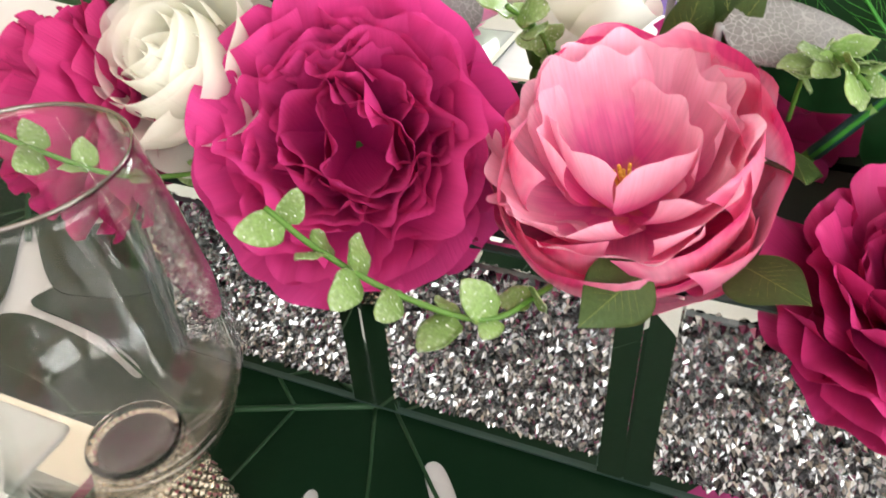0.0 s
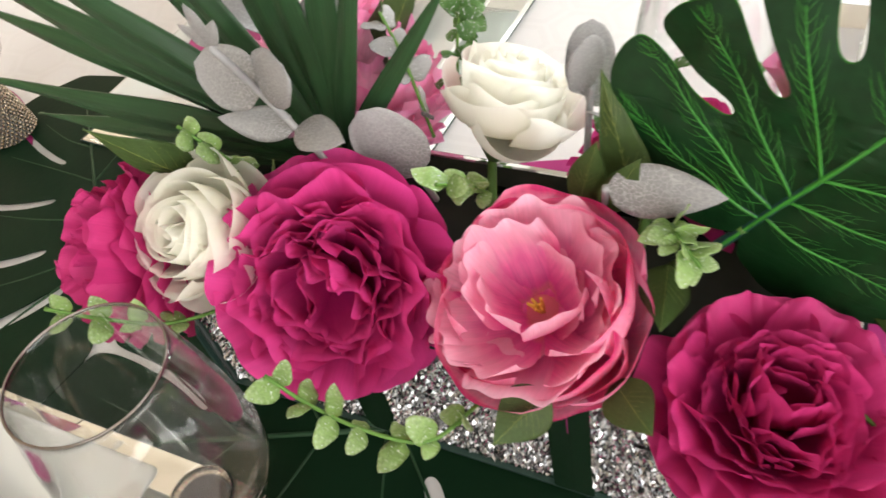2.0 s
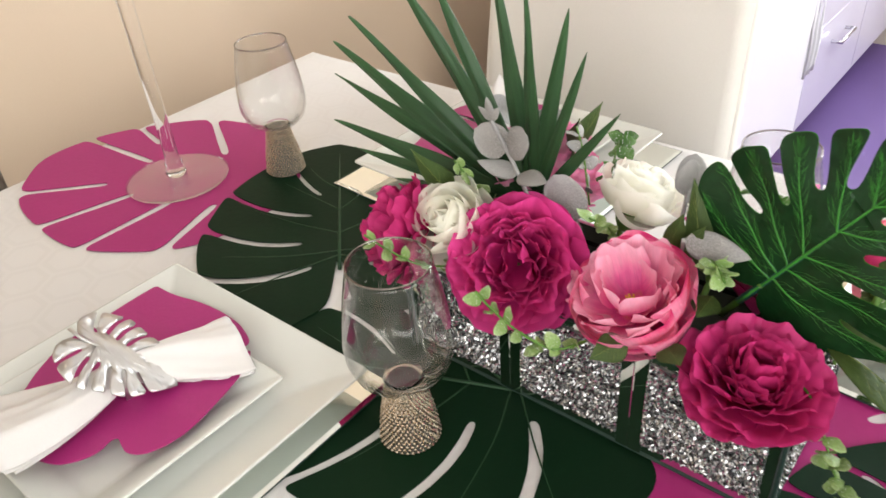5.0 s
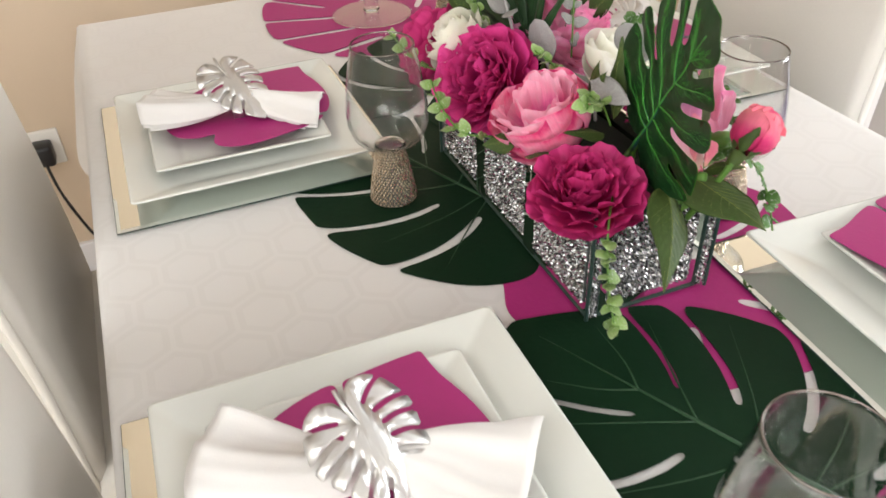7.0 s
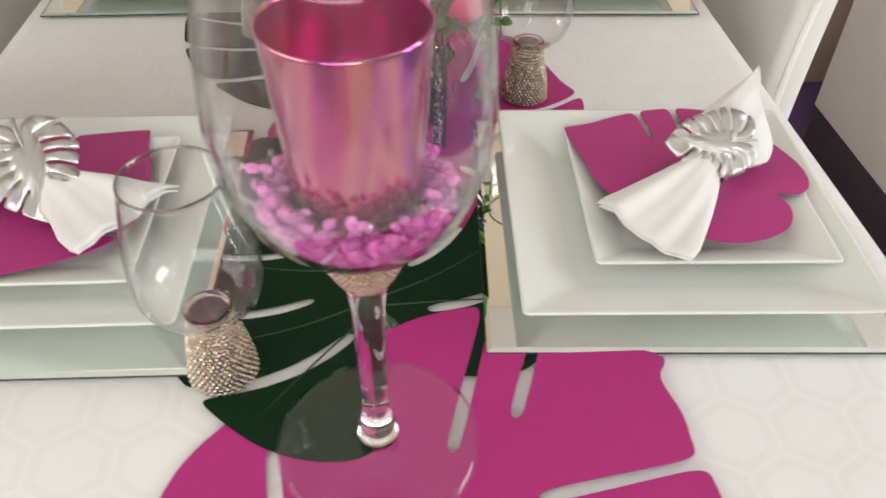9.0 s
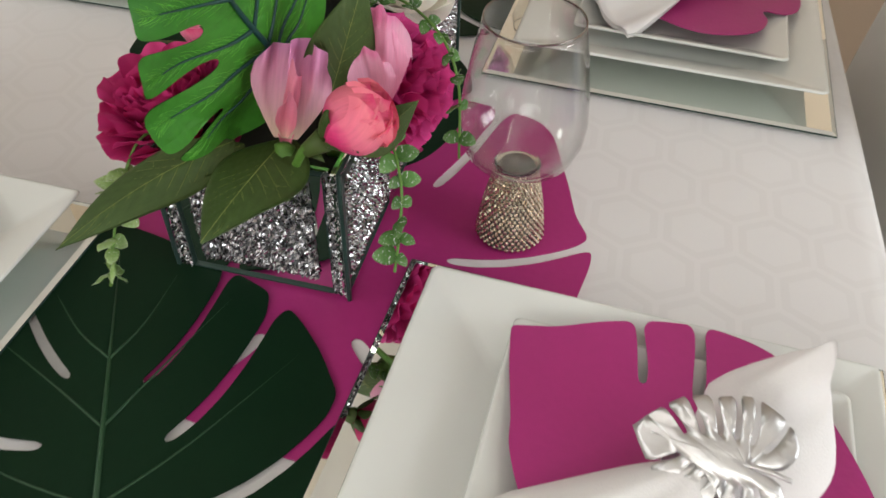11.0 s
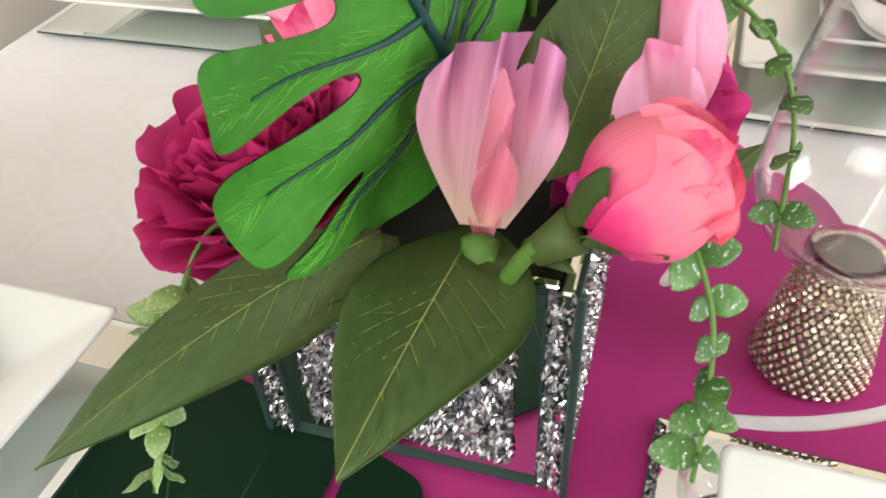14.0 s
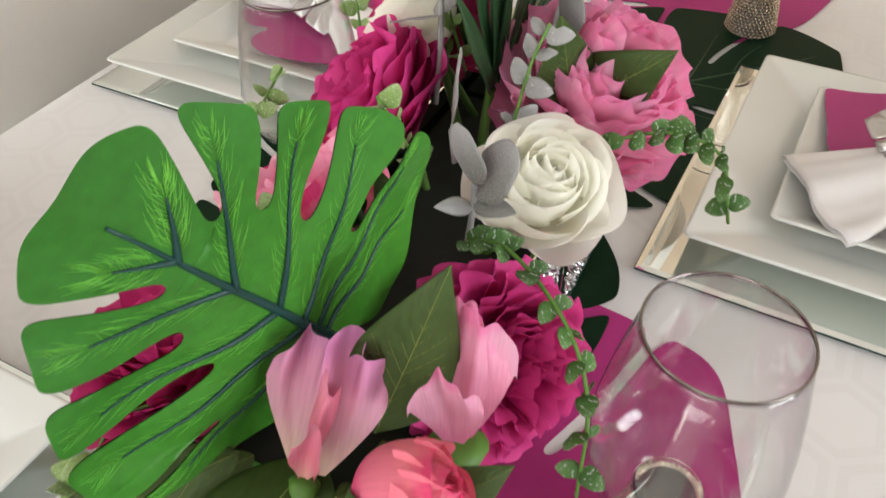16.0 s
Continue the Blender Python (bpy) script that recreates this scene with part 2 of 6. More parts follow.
def thin_glass_material(name):
    """Thin blown glass: clear, with gloss that grows towards the rim of the form."""
    m = bpy.data.materials.new(name)
    m.use_nodes = True
    nt = m.node_tree
    clear = nt.nodes.new("ShaderNodeBsdfTransparent")
    clear.inputs["Color"].default_value = (0.987, 0.988, 0.987, 1)
    gloss = nt.nodes.new("ShaderNodeBsdfGlossy")
    gloss.inputs["Roughness"].default_value = 0.02
    face = nt.nodes.new("ShaderNodeLayerWeight")
    face.inputs["Blend"].default_value = 0.5
    power = nt.nodes.new("ShaderNodeMath")
    power.operation, power.inputs[1].default_value = "POWER", 3.3
    nt.links.new(face.outputs["Facing"], power.inputs[0])
    gain = nt.nodes.new("ShaderNodeMath")
    gain.operation, gain.inputs[1].default_value, gain.inputs[2].default_value = "MULTIPLY_ADD", 0.95, 0.045
    nt.links.new(power.outputs[0], gain.inputs[0])
    mix = nt.nodes.new("ShaderNodeMixShader")
    nt.links.new(gain.outputs[0], mix.inputs[0])
    nt.links.new(clear.outputs[0], mix.inputs[1])
    nt.links.new(gloss.outputs[0], mix.inputs[2])
    nt.links.new(mix.outputs[0], nt.nodes["Material Output"].inputs["Surface"])
    return m


M_GLASS = glass_material("clear_glass", (0.985, 0.985, 0.985))
M_THIN = thin_glass_material("thin_clear_glass")


MAGENTA = ((0.33, 0.007, 0.096), (0.56, 0.023, 0.192), (0.69, 0.06, 0.285))
M_MAGENTA = ramp_mat("magenta_silk_petal", [(0.0, MAGENTA[0]), (0.45, MAGENTA[1]), (1.0, MAGENTA[2])], through_light=0.28)
M_MAGENTA_RED = ramp_mat("raspberry_silk_petal", [(0.0, (0.28, 0.005, 0.065)), (0.5, (0.48, 0.015, 0.135)), (1.0, (0.6, 0.04, 0.21))], through_light=0.25)
M_PEONY = ramp_mat("two_tone_pink_petal", [(0.0, (0.66, 0.04, 0.22)), (0.3, (0.84, 0.1, 0.38)), (0.52, (0.93, 0.22, 0.47)), (0.74, (0.97, 0.42, 0.6)), (0.88, (0.93, 0.27, 0.46)), (0.97, (0.84, 0.12, 0.3)), (1.0, (0.76, 0.06, 0.24))], wobble=0.28, through_light=0.4, streak=0.2)
M_PEONY_IN = ramp_mat("pale_pink_petal", [(0.0, (0.84, 0.24, 0.3)), (0.12, (0.82, 0.1, 0.4)), (0.38, (0.93, 0.24, 0.52)), (0.64, (0.97, 0.46, 0.64)), (1.0, (0.98, 0.6, 0.74))], wobble=0.28, through_light=0.4, streak=0.2)
M_WHITE_PETAL = ramp_mat("white_foam_petal", [(0.0, (0.95, 0.93, 0.8)), (0.5, (0.97, 0.965, 0.88)), (1.0, (0.98, 0.975, 0.92))], streak=0.01, spread=0.01, through_light=0.55)
M_CORAL = ramp_mat("coral_pink_petal", [(0.0, (0.5, 0.015, 0.12)), (0.25, (0.76, 0.05, 0.22)), (0.5, (0.85, 0.18, 0.3)), (0.85, (0.87, 0.24, 0.31)), (1.0, (0.76, 0.07, 0.2))], wobble=0.2, streak=0.14)
M_LILAC_PINK = ramp_mat("pale_mauve_petal", [(0.0, (0.7, 0.5, 0.4)), (0.3, (0.72, 0.38, 0.46)), (0.7, (0.74, 0.32, 0.5)), (1.0, (0.68, 0.26, 0.52))], wobble=0.22, streak=0.14)
M_TULIP = ramp_mat("hot_pink_petal", [(0.0, (0.86, 0.3, 0.48)), (0.35, (0.92, 0.42, 0.6)), (0.8, (0.95, 0.5, 0.68)), (1.0, (0.92, 0.32, 0.57))], wobble=0.3, through_light=0.45, streak=0.15)
M_KEEL = ramp_mat("deep_pink_petal", [(0.0, (0.78, 0.4, 0.36)), (0.4, (0.84, 0.25, 0.36)), (1.0, (0.86, 0.3, 0.44))], wobble=0.2, streak=0.15)
M_STAMEN = mat("yellow_stamen", (0.75, 0.45, 0.06), 0.6, grain=0.1)
M_LEAF_DARK = ramp_mat("dark_olive_leaf", [(0.0, (0.064, 0.1, 0.024)), (0.5, (0.05, 0.086, 0.022)), (1.0, (0.06, 0.104, 0.028))], rough=0.5, streak=0.3, streak_scale=(30, 9, 16), through_light=0.12)
M_LEAF_VEIN = mat("pale_leaf_vein", (0.2, 0.24, 0.055), 0.5, stain=0.35, stain_size=50)
# the strong streak paints the blades' ribs and glossy highlights into their colour
M_PALM = ramp_mat("palm_blade", [(0.0, (0.018, 0.05, 0.019)), (1.0, (0.034, 0.09, 0.034))], rough=0.33, sheen=0.0, streak=0.5, streak_scale=(150, 60, 4), through_light=0.08)
M_MON_TOP = ramp_mat("monstera_upper_skin", [(0.0, (0.006, 0.034, 0.009)), (1.0, (0.009, 0.05, 0.012))], rough=0.38, sheen=0.0, axis=1, streak=0.5, streak_scale=(160, 160, 40), through_light=0.0)
M_MON_VEIN = mat("monstera_bright_vein", (0.045, 0.24, 0.03), 0.45, stain=0.5, stain_size=40)
M_MON_STREAK = mat("monstera_pale_streak", (0.16, 0.5, 0.06), 0.45, stain=0.5, stain_size=40)
M_MON_BACK = ramp_mat("monstera_lower_skin", [(0.0, (0.05, 0.22, 0.022)), (0.08, (0.036, 0.175, 0.02)), (0.16, (0.028, 0.14, 0.018))], rough=0.4, sheen=0.0, axis=1, streak=0.3, streak_scale=(190, 190, 50), through_light=0.0)
M_MON_RIB = mat("monstera_dark_rib", (0.012, 0.055, 0.05), 0.4)
M_SILVER_LEAF = ramp_mat("frosted_grey_leaf", [(0.0, (0.24, 0.235, 0.225)), (0.5, (0.33, 0.325, 0.32)), (1.0, (0.4, 0.395, 0.4))], rough=0.6, streak=0.3, streak_scale=(40, 20, 40), through_light=0.2)


def crackle(m, colour, scale, width):
    """A net of fine pale lines over a leaf."""
    nt = m.node_tree
    b = nt.nodes["Principled BSDF"]
    tex = nt.nodes.new("ShaderNodeTexCoord")
    cells = nt.nodes.new("ShaderNodeTexVoronoi")
    cells.feature = "DISTANCE_TO_EDGE"
    cells.inputs["Scale"].default_value = scale
    nt.links.new(tex.outputs["Object"], cells.inputs["Vector"])
    line = nt.nodes.new("ShaderNodeMath")
    line.operation, line.inputs[1].default_value = "LESS_THAN", width
    nt.links.new(cells.outputs["Distance"], line.inputs[0])
    mix = nt.nodes.new("ShaderNodeMix")
    mix.data_type = "RGBA"
    nt.links.new(line.outputs[0], mix.inputs[0])
    nt.links.new(b.inputs["Base Color"].links[0].from_socket, mix.inputs[6])
    mix.inputs[7].default_value = (*colour, 1)
    nt.links.new(mix.outputs[2], b.inputs["Base Color"])
    return m


crackle(M_SILVER_LEAF, (0.45, 0.44, 0.435), 18, 0.045)
M_VINE_LEAF = ramp_mat("frosted_vine_leaf", [(0.0, (0.2, 0.34, 0.08)), (0.5, (0.3, 0.46, 0.15)), (1.0, (0.42, 0.56, 0.25))], rough=0.3, spread=0.2, streak=0.35, streak_scale=(12, 12, 12), through_light=0.35)
M_VINE_DARK = ramp_mat("dark_frosted_vine_leaf", [(0.0, (0.07, 0.17, 0.035)), (0.5, (0.1, 0.23, 0.06)), (1.0, (0.17, 0.32, 0.11))], rough=0.25, spread=0.3, streak=0.4, streak_scale=(12, 12, 12), through_light=0.35)
M_DEW = mat("clear_dew_bead", (0.9, 0.95, 0.9), 0.05, coat=1.0)


def reflection_streaks(m, stops, scale):
    """Upright streaks of changing tint: reflections of the room painted into a metal's colour."""
    nt = m.node_tree
    tex = nt.nodes.new("ShaderNodeTexCoord")
    mapping = nt.nodes.new("ShaderNodeMapping")
    mapping.inputs["Scale"].default_value = scale
    nt.links.new(tex.outputs["Object"], mapping.inputs["Vector"])
    noise = nt.nodes.new("ShaderNodeTexNoise")
    noise.inputs["Scale"].default_value, noise.inputs["Detail"].default_value = 1.0, 3
    nt.links.new(mapping.outputs[0], noise.inputs["Vector"])
    ramp = nt.nodes.new("ShaderNodeValToRGB")
    el = ramp.color_ramp.elements
    el[0].position, el[0].color = stops[0][0], (*stops[0][1], 1)
    el[1].position, el[1].color = stops[-1][0], (*stops[-1][1], 1)
    for p, c in stops[1:-1]:
        el.new(p).color = (*c, 1)
    nt.links.new(noise.outputs["Fac"], ramp.inputs[0])
    nt.links.new(ramp.outputs["Color"], nt.nodes["Principled BSDF"].inputs["Base Color"])


# the cup's streaky purple and gold reflections, put into its base colour
reflection_streaks(M_CUP, [(0.3, (0.3, 0.04, 0.24)), (0.45, (0.55, 0.09, 0.27)), (0.56, (0.62, 0.24, 0.28)), (0.7, (0.46, 0.07, 0.34))], (70, 70, 7))


def frost(m, colour, scale, low, high):
    """Pale flecks of glitter over a leaf."""
    nt = m.node_tree
    b = nt.nodes["Principled BSDF"]
    tex = nt.nodes.new("ShaderNodeTexCoord")
    noise = nt.nodes.new("ShaderNodeTexNoise")
    noise.inputs["Scale"].default_value, noise.inputs["Detail"].default_value = scale, 3
    nt.links.new(tex.outputs["Object"], noise.inputs["Vector"])
    step = nt.nodes.new("ShaderNodeMapRange")
    step.inputs[1].default_value, step.inputs[2].default_value = low, high
    nt.links.new(noise.outputs["Fac"], step.inputs[0])
    mix = nt.nodes.new("ShaderNodeMix")
    mix.data_type = "RGBA"
    nt.links.new(step.outputs[0], mix.inputs[0])
    nt.links.new(b.inputs["Base Color"].links[0].from_socket, mix.inputs[6])
    mix.inputs[7].default_value = (*colour, 1)
    nt.links.new(mix.outputs[2], b.inputs["Base Color"])


frost(M_VINE_LEAF, (0.62, 0.72, 0.5), 9, 0.52, 0.68)
frost(M_VINE_DARK, (0.7, 0.78, 0.68), 8, 0.56, 0.66)


# ---- mesh helpers ----
def mesh_of(bm, name, material, smooth=True):
    me = bpy.data.meshes.new(name)
    bm.normal_update()
    bm.to_mesh(me)
    bm.free()
    me.materials.append(material)
    if smooth:
        me.polygons.foreach_set("use_smooth", [True] * len(me.polygons))
    return me


def part(name, bm, material, parent=None, label="", smooth=True, m=None):
    """One bmesh or mesh as one object, under a thing or a part."""
    me = bm if isinstance(bm, bpy.types.Mesh) else mesh_of(bm, name, material, smooth)
    ob = new(name, me)
    if parent is not None:
        ob.parent = parent
    if m is not None:
        ob.matrix_basis = m
    return tagged(ob, label)


def thing(name, m, label, category, group=""):
    ob = new(name)
    ob.empty_display_size = 0.02
    ob.matrix_basis = m
    return tagged(ob, label, category, group)


def lathe(profile, segs=48, bm=None, cap=False):
    bm = bm or bmesh.new()
    rings = []
    for r, z in profile:
        if r < 1e-6:
            rings.append([bm.verts.new((0, 0, z))])
        else:
            rings.append([bm.verts.new((r * math.cos(TAU * i / segs), r * math.sin(TAU * i / segs), z)) for i in range(segs)])
    for a, b in zip(rings, rings[1:]):
        for i in range(segs):
            j = (i + 1) % segs
            if len(a) == 1 and len(b) == 1:
                continue
            if len(a) == 1:
                bm.faces.new((a[0], b[j], b[i]))
            elif len(b) == 1:
                bm.faces.new((a[i], a[j], b[0]))
            else:
                bm.faces.new((a[i], a[j], b[j], b[i]))
    bmesh.ops.recalc_face_normals(bm, faces=bm.faces[:])
    return bm


def box(sx, sy, sz, bevel=0.0, segs=2, centre=(0, 0, 0), bm=None):
    """A box with its centre at the given place and rounded edges."""
    out = bmesh.new()
    bmesh.ops.create_cube(out, size=1.0, matrix=Matrix.Translation(centre) @ Matrix.Diagonal((sx, sy, sz, 1)))
    if bevel:
        bmesh.ops.bevel(out, geom=out.edges[:], offset=bevel, segments=segs, profile=0.5, affect="EDGES")
    if bm is None:
        return out
    join(bm, out)
    return bm


def join(bm, other, m=None):
    me = bpy.data.meshes.new("joined")
    other.to_mesh(me)
    other.free()
    if m is not None:
        me.transform(m)
    bm.from_mesh(me)
    bpy.data.meshes.remove(me)
    return bm


def tube(points, radii, segs=8, bm=None, flat=1.0, cap=True):
    """A round or flattened cord along points."""
    bm = bm or bmesh.new()
    pts = [Vector(p) for p in points]
    if not hasattr(radii, "__len__"):
        radii = [radii] * len(pts)
    up = Vector((0.13, 0.21, 0.97))
    rings = []
    for i, p in enumerate(pts):
        d = (pts[min(i + 1, len(pts) - 1)] - pts[max(i - 1, 0)]).normalized()
        x = d.cross(up)
        if x.length < 1e-3:
            x = d.cross(Vector((1, 0, 0)))
        x.normalize()
        y = x.cross(d)
        rings.append([bm.verts.new(p + radii[i] * (math.cos(TAU * k / segs) * x + flat * math.sin(TAU * k / segs) * y)) for k in range(segs)])
    for a, b in zip(rings, rings[1:]):
        for k in range(segs):
            bm.faces.new((a[k], a[(k + 1) % segs], b[(k + 1) % segs], b[k]))
    if cap:
        bm.faces.new(rings[0][::-1])
        bm.faces.new(rings[-1])
    return bm


def curve_points(control, n):
    """Catmull-Rom through the control points."""
    c = [Vector(p) for p in control]
    c = [2 * c[0] - c[1]] + c + [2 * c[-1] - c[-2]]
    out = []
    spans = len(c) - 3
    for i in range(n + 1):
        f = min(i / n * spans, spans - 1e-6)
        k, u = int(f), f - int(f)
        a, b, d, e = c[k:k + 4]
        out.append(0.5 * ((2 * b) + (d - a) * u + (2 * a - 5 * b + 4 * d - e) * u * u + (3 * b - a - 3 * d + e) * u ** 3))
    return out


def axes(z_dir, x_hint=(1, 0, 0)):
    z = Vector(z_dir).normalized()
    x = Vector(x_hint) - z * Vector(x_hint).dot(z)
    if x.length < 1e-4:
        x = Vector((0, 1, 0)) - z * z.y
    x.normalize()
    return Matrix((x, z.cross(x), z)).transposed().to_4x4()

# ---- the room ----
TABLE_Z = 0.75
X0, X1, Y0, Y1, HIGH = -1.55, 3.0, -2.8, 1.2, 2.45


def slab(name, lo, hi, material, label, bevel=0.0):
    c = [(a + b) / 2 for a, b in zip(lo, hi)]
    ob = part(name, box(*[b - a for a, b in zip(lo, hi)], bevel=bevel), material, smooth=False)
    ob.matrix_basis = Matrix.Identity(4)
    ob.data.transform(Matrix.Translation(c))
    return tagged(ob, label, name.split("_")[0], kind="structure")


slab("floor", (X0, Y0, -0.1), (1.0, Y1, 0.0), M_GROUT, "beige tiled dining room floor with thin grout lines")
slab("floor_kitchen", (1.0, Y0, -0.1), (X1, Y1, 0.0), M_PURPLE, "plain purple vinyl kitchen floor")
slab("ceiling", (X0 - 0.1, Y0 - 0.1, HIGH), (X1 + 0.1, Y1 + 0.1, HIGH + 0.1), M_CEIL, "white painted ceiling")
slab("wall_north", (X0, Y1, 0.0), (X1, Y1 + 0.1, HIGH), M_WALL, "warm beige painted wall")


def wall_with_window(name, along, at, lo, hi, w0, w1, z0, z1, t, label):
    """Four blocks round an opening; along: 0 for a wall that runs in x, 1 for one that runs in y."""
    bm = bmesh.new()
    for a, b, c, d in ((lo, w0, 0, HIGH), (w1, hi, 0, HIGH), (w0, w1, 0, z0), (w0, w1, z1, HIGH)):
        if along == 0:
            box(b - a, t, d - c, centre=((a + b) / 2, at, (c + d) / 2), bm=bm)
        else:
            box(t, b - a, d - c, centre=(at, (a + b) / 2, (c + d) / 2), bm=bm)
    return tagged(part(name, bm, M_WALL_PALE, smooth=False), label, "wall", kind="structure")


wall_with_window("wall_south", 0, Y0 - 0.05, X0, X1, -1.2, 0.8, 1.0, 2.3, 0.1, "pale painted wall with a wide window opening")
wall_with_window("wall_east", 1, X1 + 0.05, Y0 - 0.1, Y1 + 0.1, -1.4, 0.2, 1.0, 2.2, 0.1, "pale painted kitchen wall with a window opening")


wall_with_window("wall_west", 1, X0 - 0.05, Y0 - 0.1, Y1 + 0.1, -1.7, -0.1, 1.05, 2.25, 0.1, "pale painted wall with a window opening")


def window(name, along, at, w0, w1, z0, z1):
    ob = tagged(new(name), "white framed window with clear panes", "window", kind="structure")
    bm = bmesh.new()
    mid = (w0 + w1) / 2
    for a, b, c, d in ((w0, w1, z0, z0 + 0.05), (w0, w1, z1 - 0.05, z1), (w0, w0 + 0.05, z0 + 0.05, z1 - 0.05),
                       (w1 - 0.05, w1, z0 + 0.05, z1 - 0.05), (mid - 0.025, mid + 0.025, z0 + 0.05, z1 - 0.05)):
        size, c3 = ((b - a, 0.06, d - c), ((a + b) / 2, at, (c + d) / 2)) if along == 0 else ((0.06, b - a, d - c), (at, (a + b) / 2, (c + d) / 2))
        box(*size, centre=c3, bm=bm)
    part("window_frame", bm, M_WHITE_GLOSS, ob, smooth=False)
    for a, b in ((w0 + 0.05, mid - 0.025), (mid + 0.025, w1 - 0.05)):
        size, c3 = ((b - a, 0.006, z1 - z0 - 0.1), ((a + b) / 2, at, (z0 + z1) / 2)) if along == 0 else ((0.006, b - a, z1 - z0 - 0.1), (at, (a + b) / 2, (z0 + z1) / 2))
        pane = part("pane", box(*size, centre=c3), M_GLASS, ob, smooth=False)
        pane.visible_shadow = False


window("window_1", 0, Y0 - 0.05, -1.2, 0.8, 1.0, 2.3)
window("window_2", 1, X1 + 0.05, -1.4, 0.2, 1.0, 2.2)
window("window_3", 1, X0 - 0.05, -1.7, -0.1, 1.05, 2.25)
slab("baseboard", (X0, Y1 - 0.015, 0.0), (1.0, Y1, 0.09), M_WHITE_GLOSS, "white painted baseboard along the beige wall", bevel=0.003)

# kitchen units behind the right side of the table
def kitchen_unit(x0, x1, label, drawers, material):
    ob = thing("kitchen_unit", pose((x0 + x1) / 2, 0.62, 0), label, "cabinet", "kitchen units in a row")
    w = x1 - x0
    part("body", box(w - 0.002, 0.56, 0.78, 0.002, centre=(0, 0.0, 0.5)), M_WHITE_GLOSS, ob, smooth=False)
    part("plinth", box(w - 0.002, 0.5, 0.108, centre=(0, 0.02, 0.055)), M_PLINTH, ob, "dark recessed plinth", smooth=False)
    z = 0.115
    for h in drawers:
        front = part("drawer_front", box(w - 0.006, 0.02, h - 0.004, 0.002, centre=(0, -0.292, z + h / 2)), material, ob, smooth=False)
        if material is M_LAVENDER:
            bm = tube([(-0.07, 0, 0), (-0.07, -0.028, 0.0), (0.07, -0.028, 0.0), (0.07, 0, 0)], 0.006, 6)
            part("handle", bm, M_CHROME, front, "square chrome bar handle", m=Matrix.Translation((0.0, -0.302, z + h * 0.72)))
            box(0.155, 0.006, 0.03, 0.002, centre=(0, 0, 0))
        z += h
    return ob


kitchen_unit(1.12, 1.82, "plain white gloss kitchen end unit", (0.775,), M_WHITE_GLOSS)
kitchen_unit(1.82, 2.4, "lavender gloss kitchen drawers with chrome handles", (0.3, 0.475), M_LAVENDER)
kitchen_unit(2.4, 2.98, "lavender gloss kitchen drawers with chrome handles", (0.3, 0.475), M_LAVENDER)
tagged(part("worktop", box(1.9, 0.62, 0.035, 0.004, centre=(2.05, 0.61, 0.908)), M_WHITE_GLOSS, smooth=False), "white kitchen worktop over the units", "worktop")


def tea_towel():
    ob = thing("tea_towel", pose(1.83, 0.318, 0.3), "white tea towel with black lettering hanging on a handle", "towel")
    bm = bmesh.new()
    nx, nz = 12, 16
    g = [[bm.verts.new((0.12 * (i / nx - 0.5) * (1 - 0.25 * (1 - k / nz)), -0.006 * math.sin(i * 1.3) - 0.004 * math.sin(k * 0.7), 0.5 * k / nz)) for i in range(nx + 1)] for k in range(nz + 1)]
    for k in range(nz):
        for i in range(nx):
            bm.faces.new((g[k][i], g[k][i + 1], g[k + 1][i + 1], g[k + 1][i]))
    bmesh.ops.solidify(bm, geom=bm.faces[:], thickness=0.003)
    part("cloth", bm, M_TOWEL, ob)
    cu = bpy.data.curves.new("lettering", "FONT")
    cu.body, cu.size, cu.align_x, cu.extrude, cu.shear = "Coffee", 0.034, "CENTER", 0.0006, 0.3
    cu.materials.append(M_INK)
    word = new("lettering", cu)
    word.parent = ob
    word.matrix_basis = pose(0, -0.017, 0.26, 90, 0, 0)
    tagged(word, "black brush lettering")


tea_towel()


def socket():
    ob = thing("wall_socket", pose(-0.66, Y1 - 0.006, 0.36), "white double wall socket with a black plug", "socket")
    part("face_plate", box(0.15, 0.012, 0.086, 0.003), M_SOCKET, ob)
    part("plug", box(0.045, 0.05, 0.05, 0.008, centre=(0.035, -0.03, 0.0)), M_BLACK, ob, "black plug pushed in")
    pts = curve_points([(0.035, -0.05, -0.01), (0.05, -0.07, -0.1), (0.09, -0.05, -0.25), (0.16, -0.06, -0.34), (0.3, -0.1, -0.352)], 24)
    part("cable", tube(pts, 0.0035, 6), M_BLACK, ob, "thin black cable")


socket()


def pole():
    ob = thing("floor_lamp", pose(-0.085, 1.0, 0), "slim grey metal floor lamp pole behind the table", "lamp")
    part("pole", tube([(0, 0, 0.02), (0, 0, 0.8), (0, 0, 1.5)], 0.012, 12), M_STEEL, ob)
    part("base", lathe([(0, 0), (0.11, 0), (0.11, 0.012), (0.1, 0.02), (0, 0.02)], 32), M_STEEL, ob)
    part("shade", lathe([(0.09, 1.72), (0.15, 1.45), (0.148, 1.45), (0.088, 1.72)], 32), M_SOCKET, ob, "white drum shade")


pole()

# ---- table and cloth ----
TX, TXC, TY0, TY1 = 0.442, -0.008, -0.84, 0.81


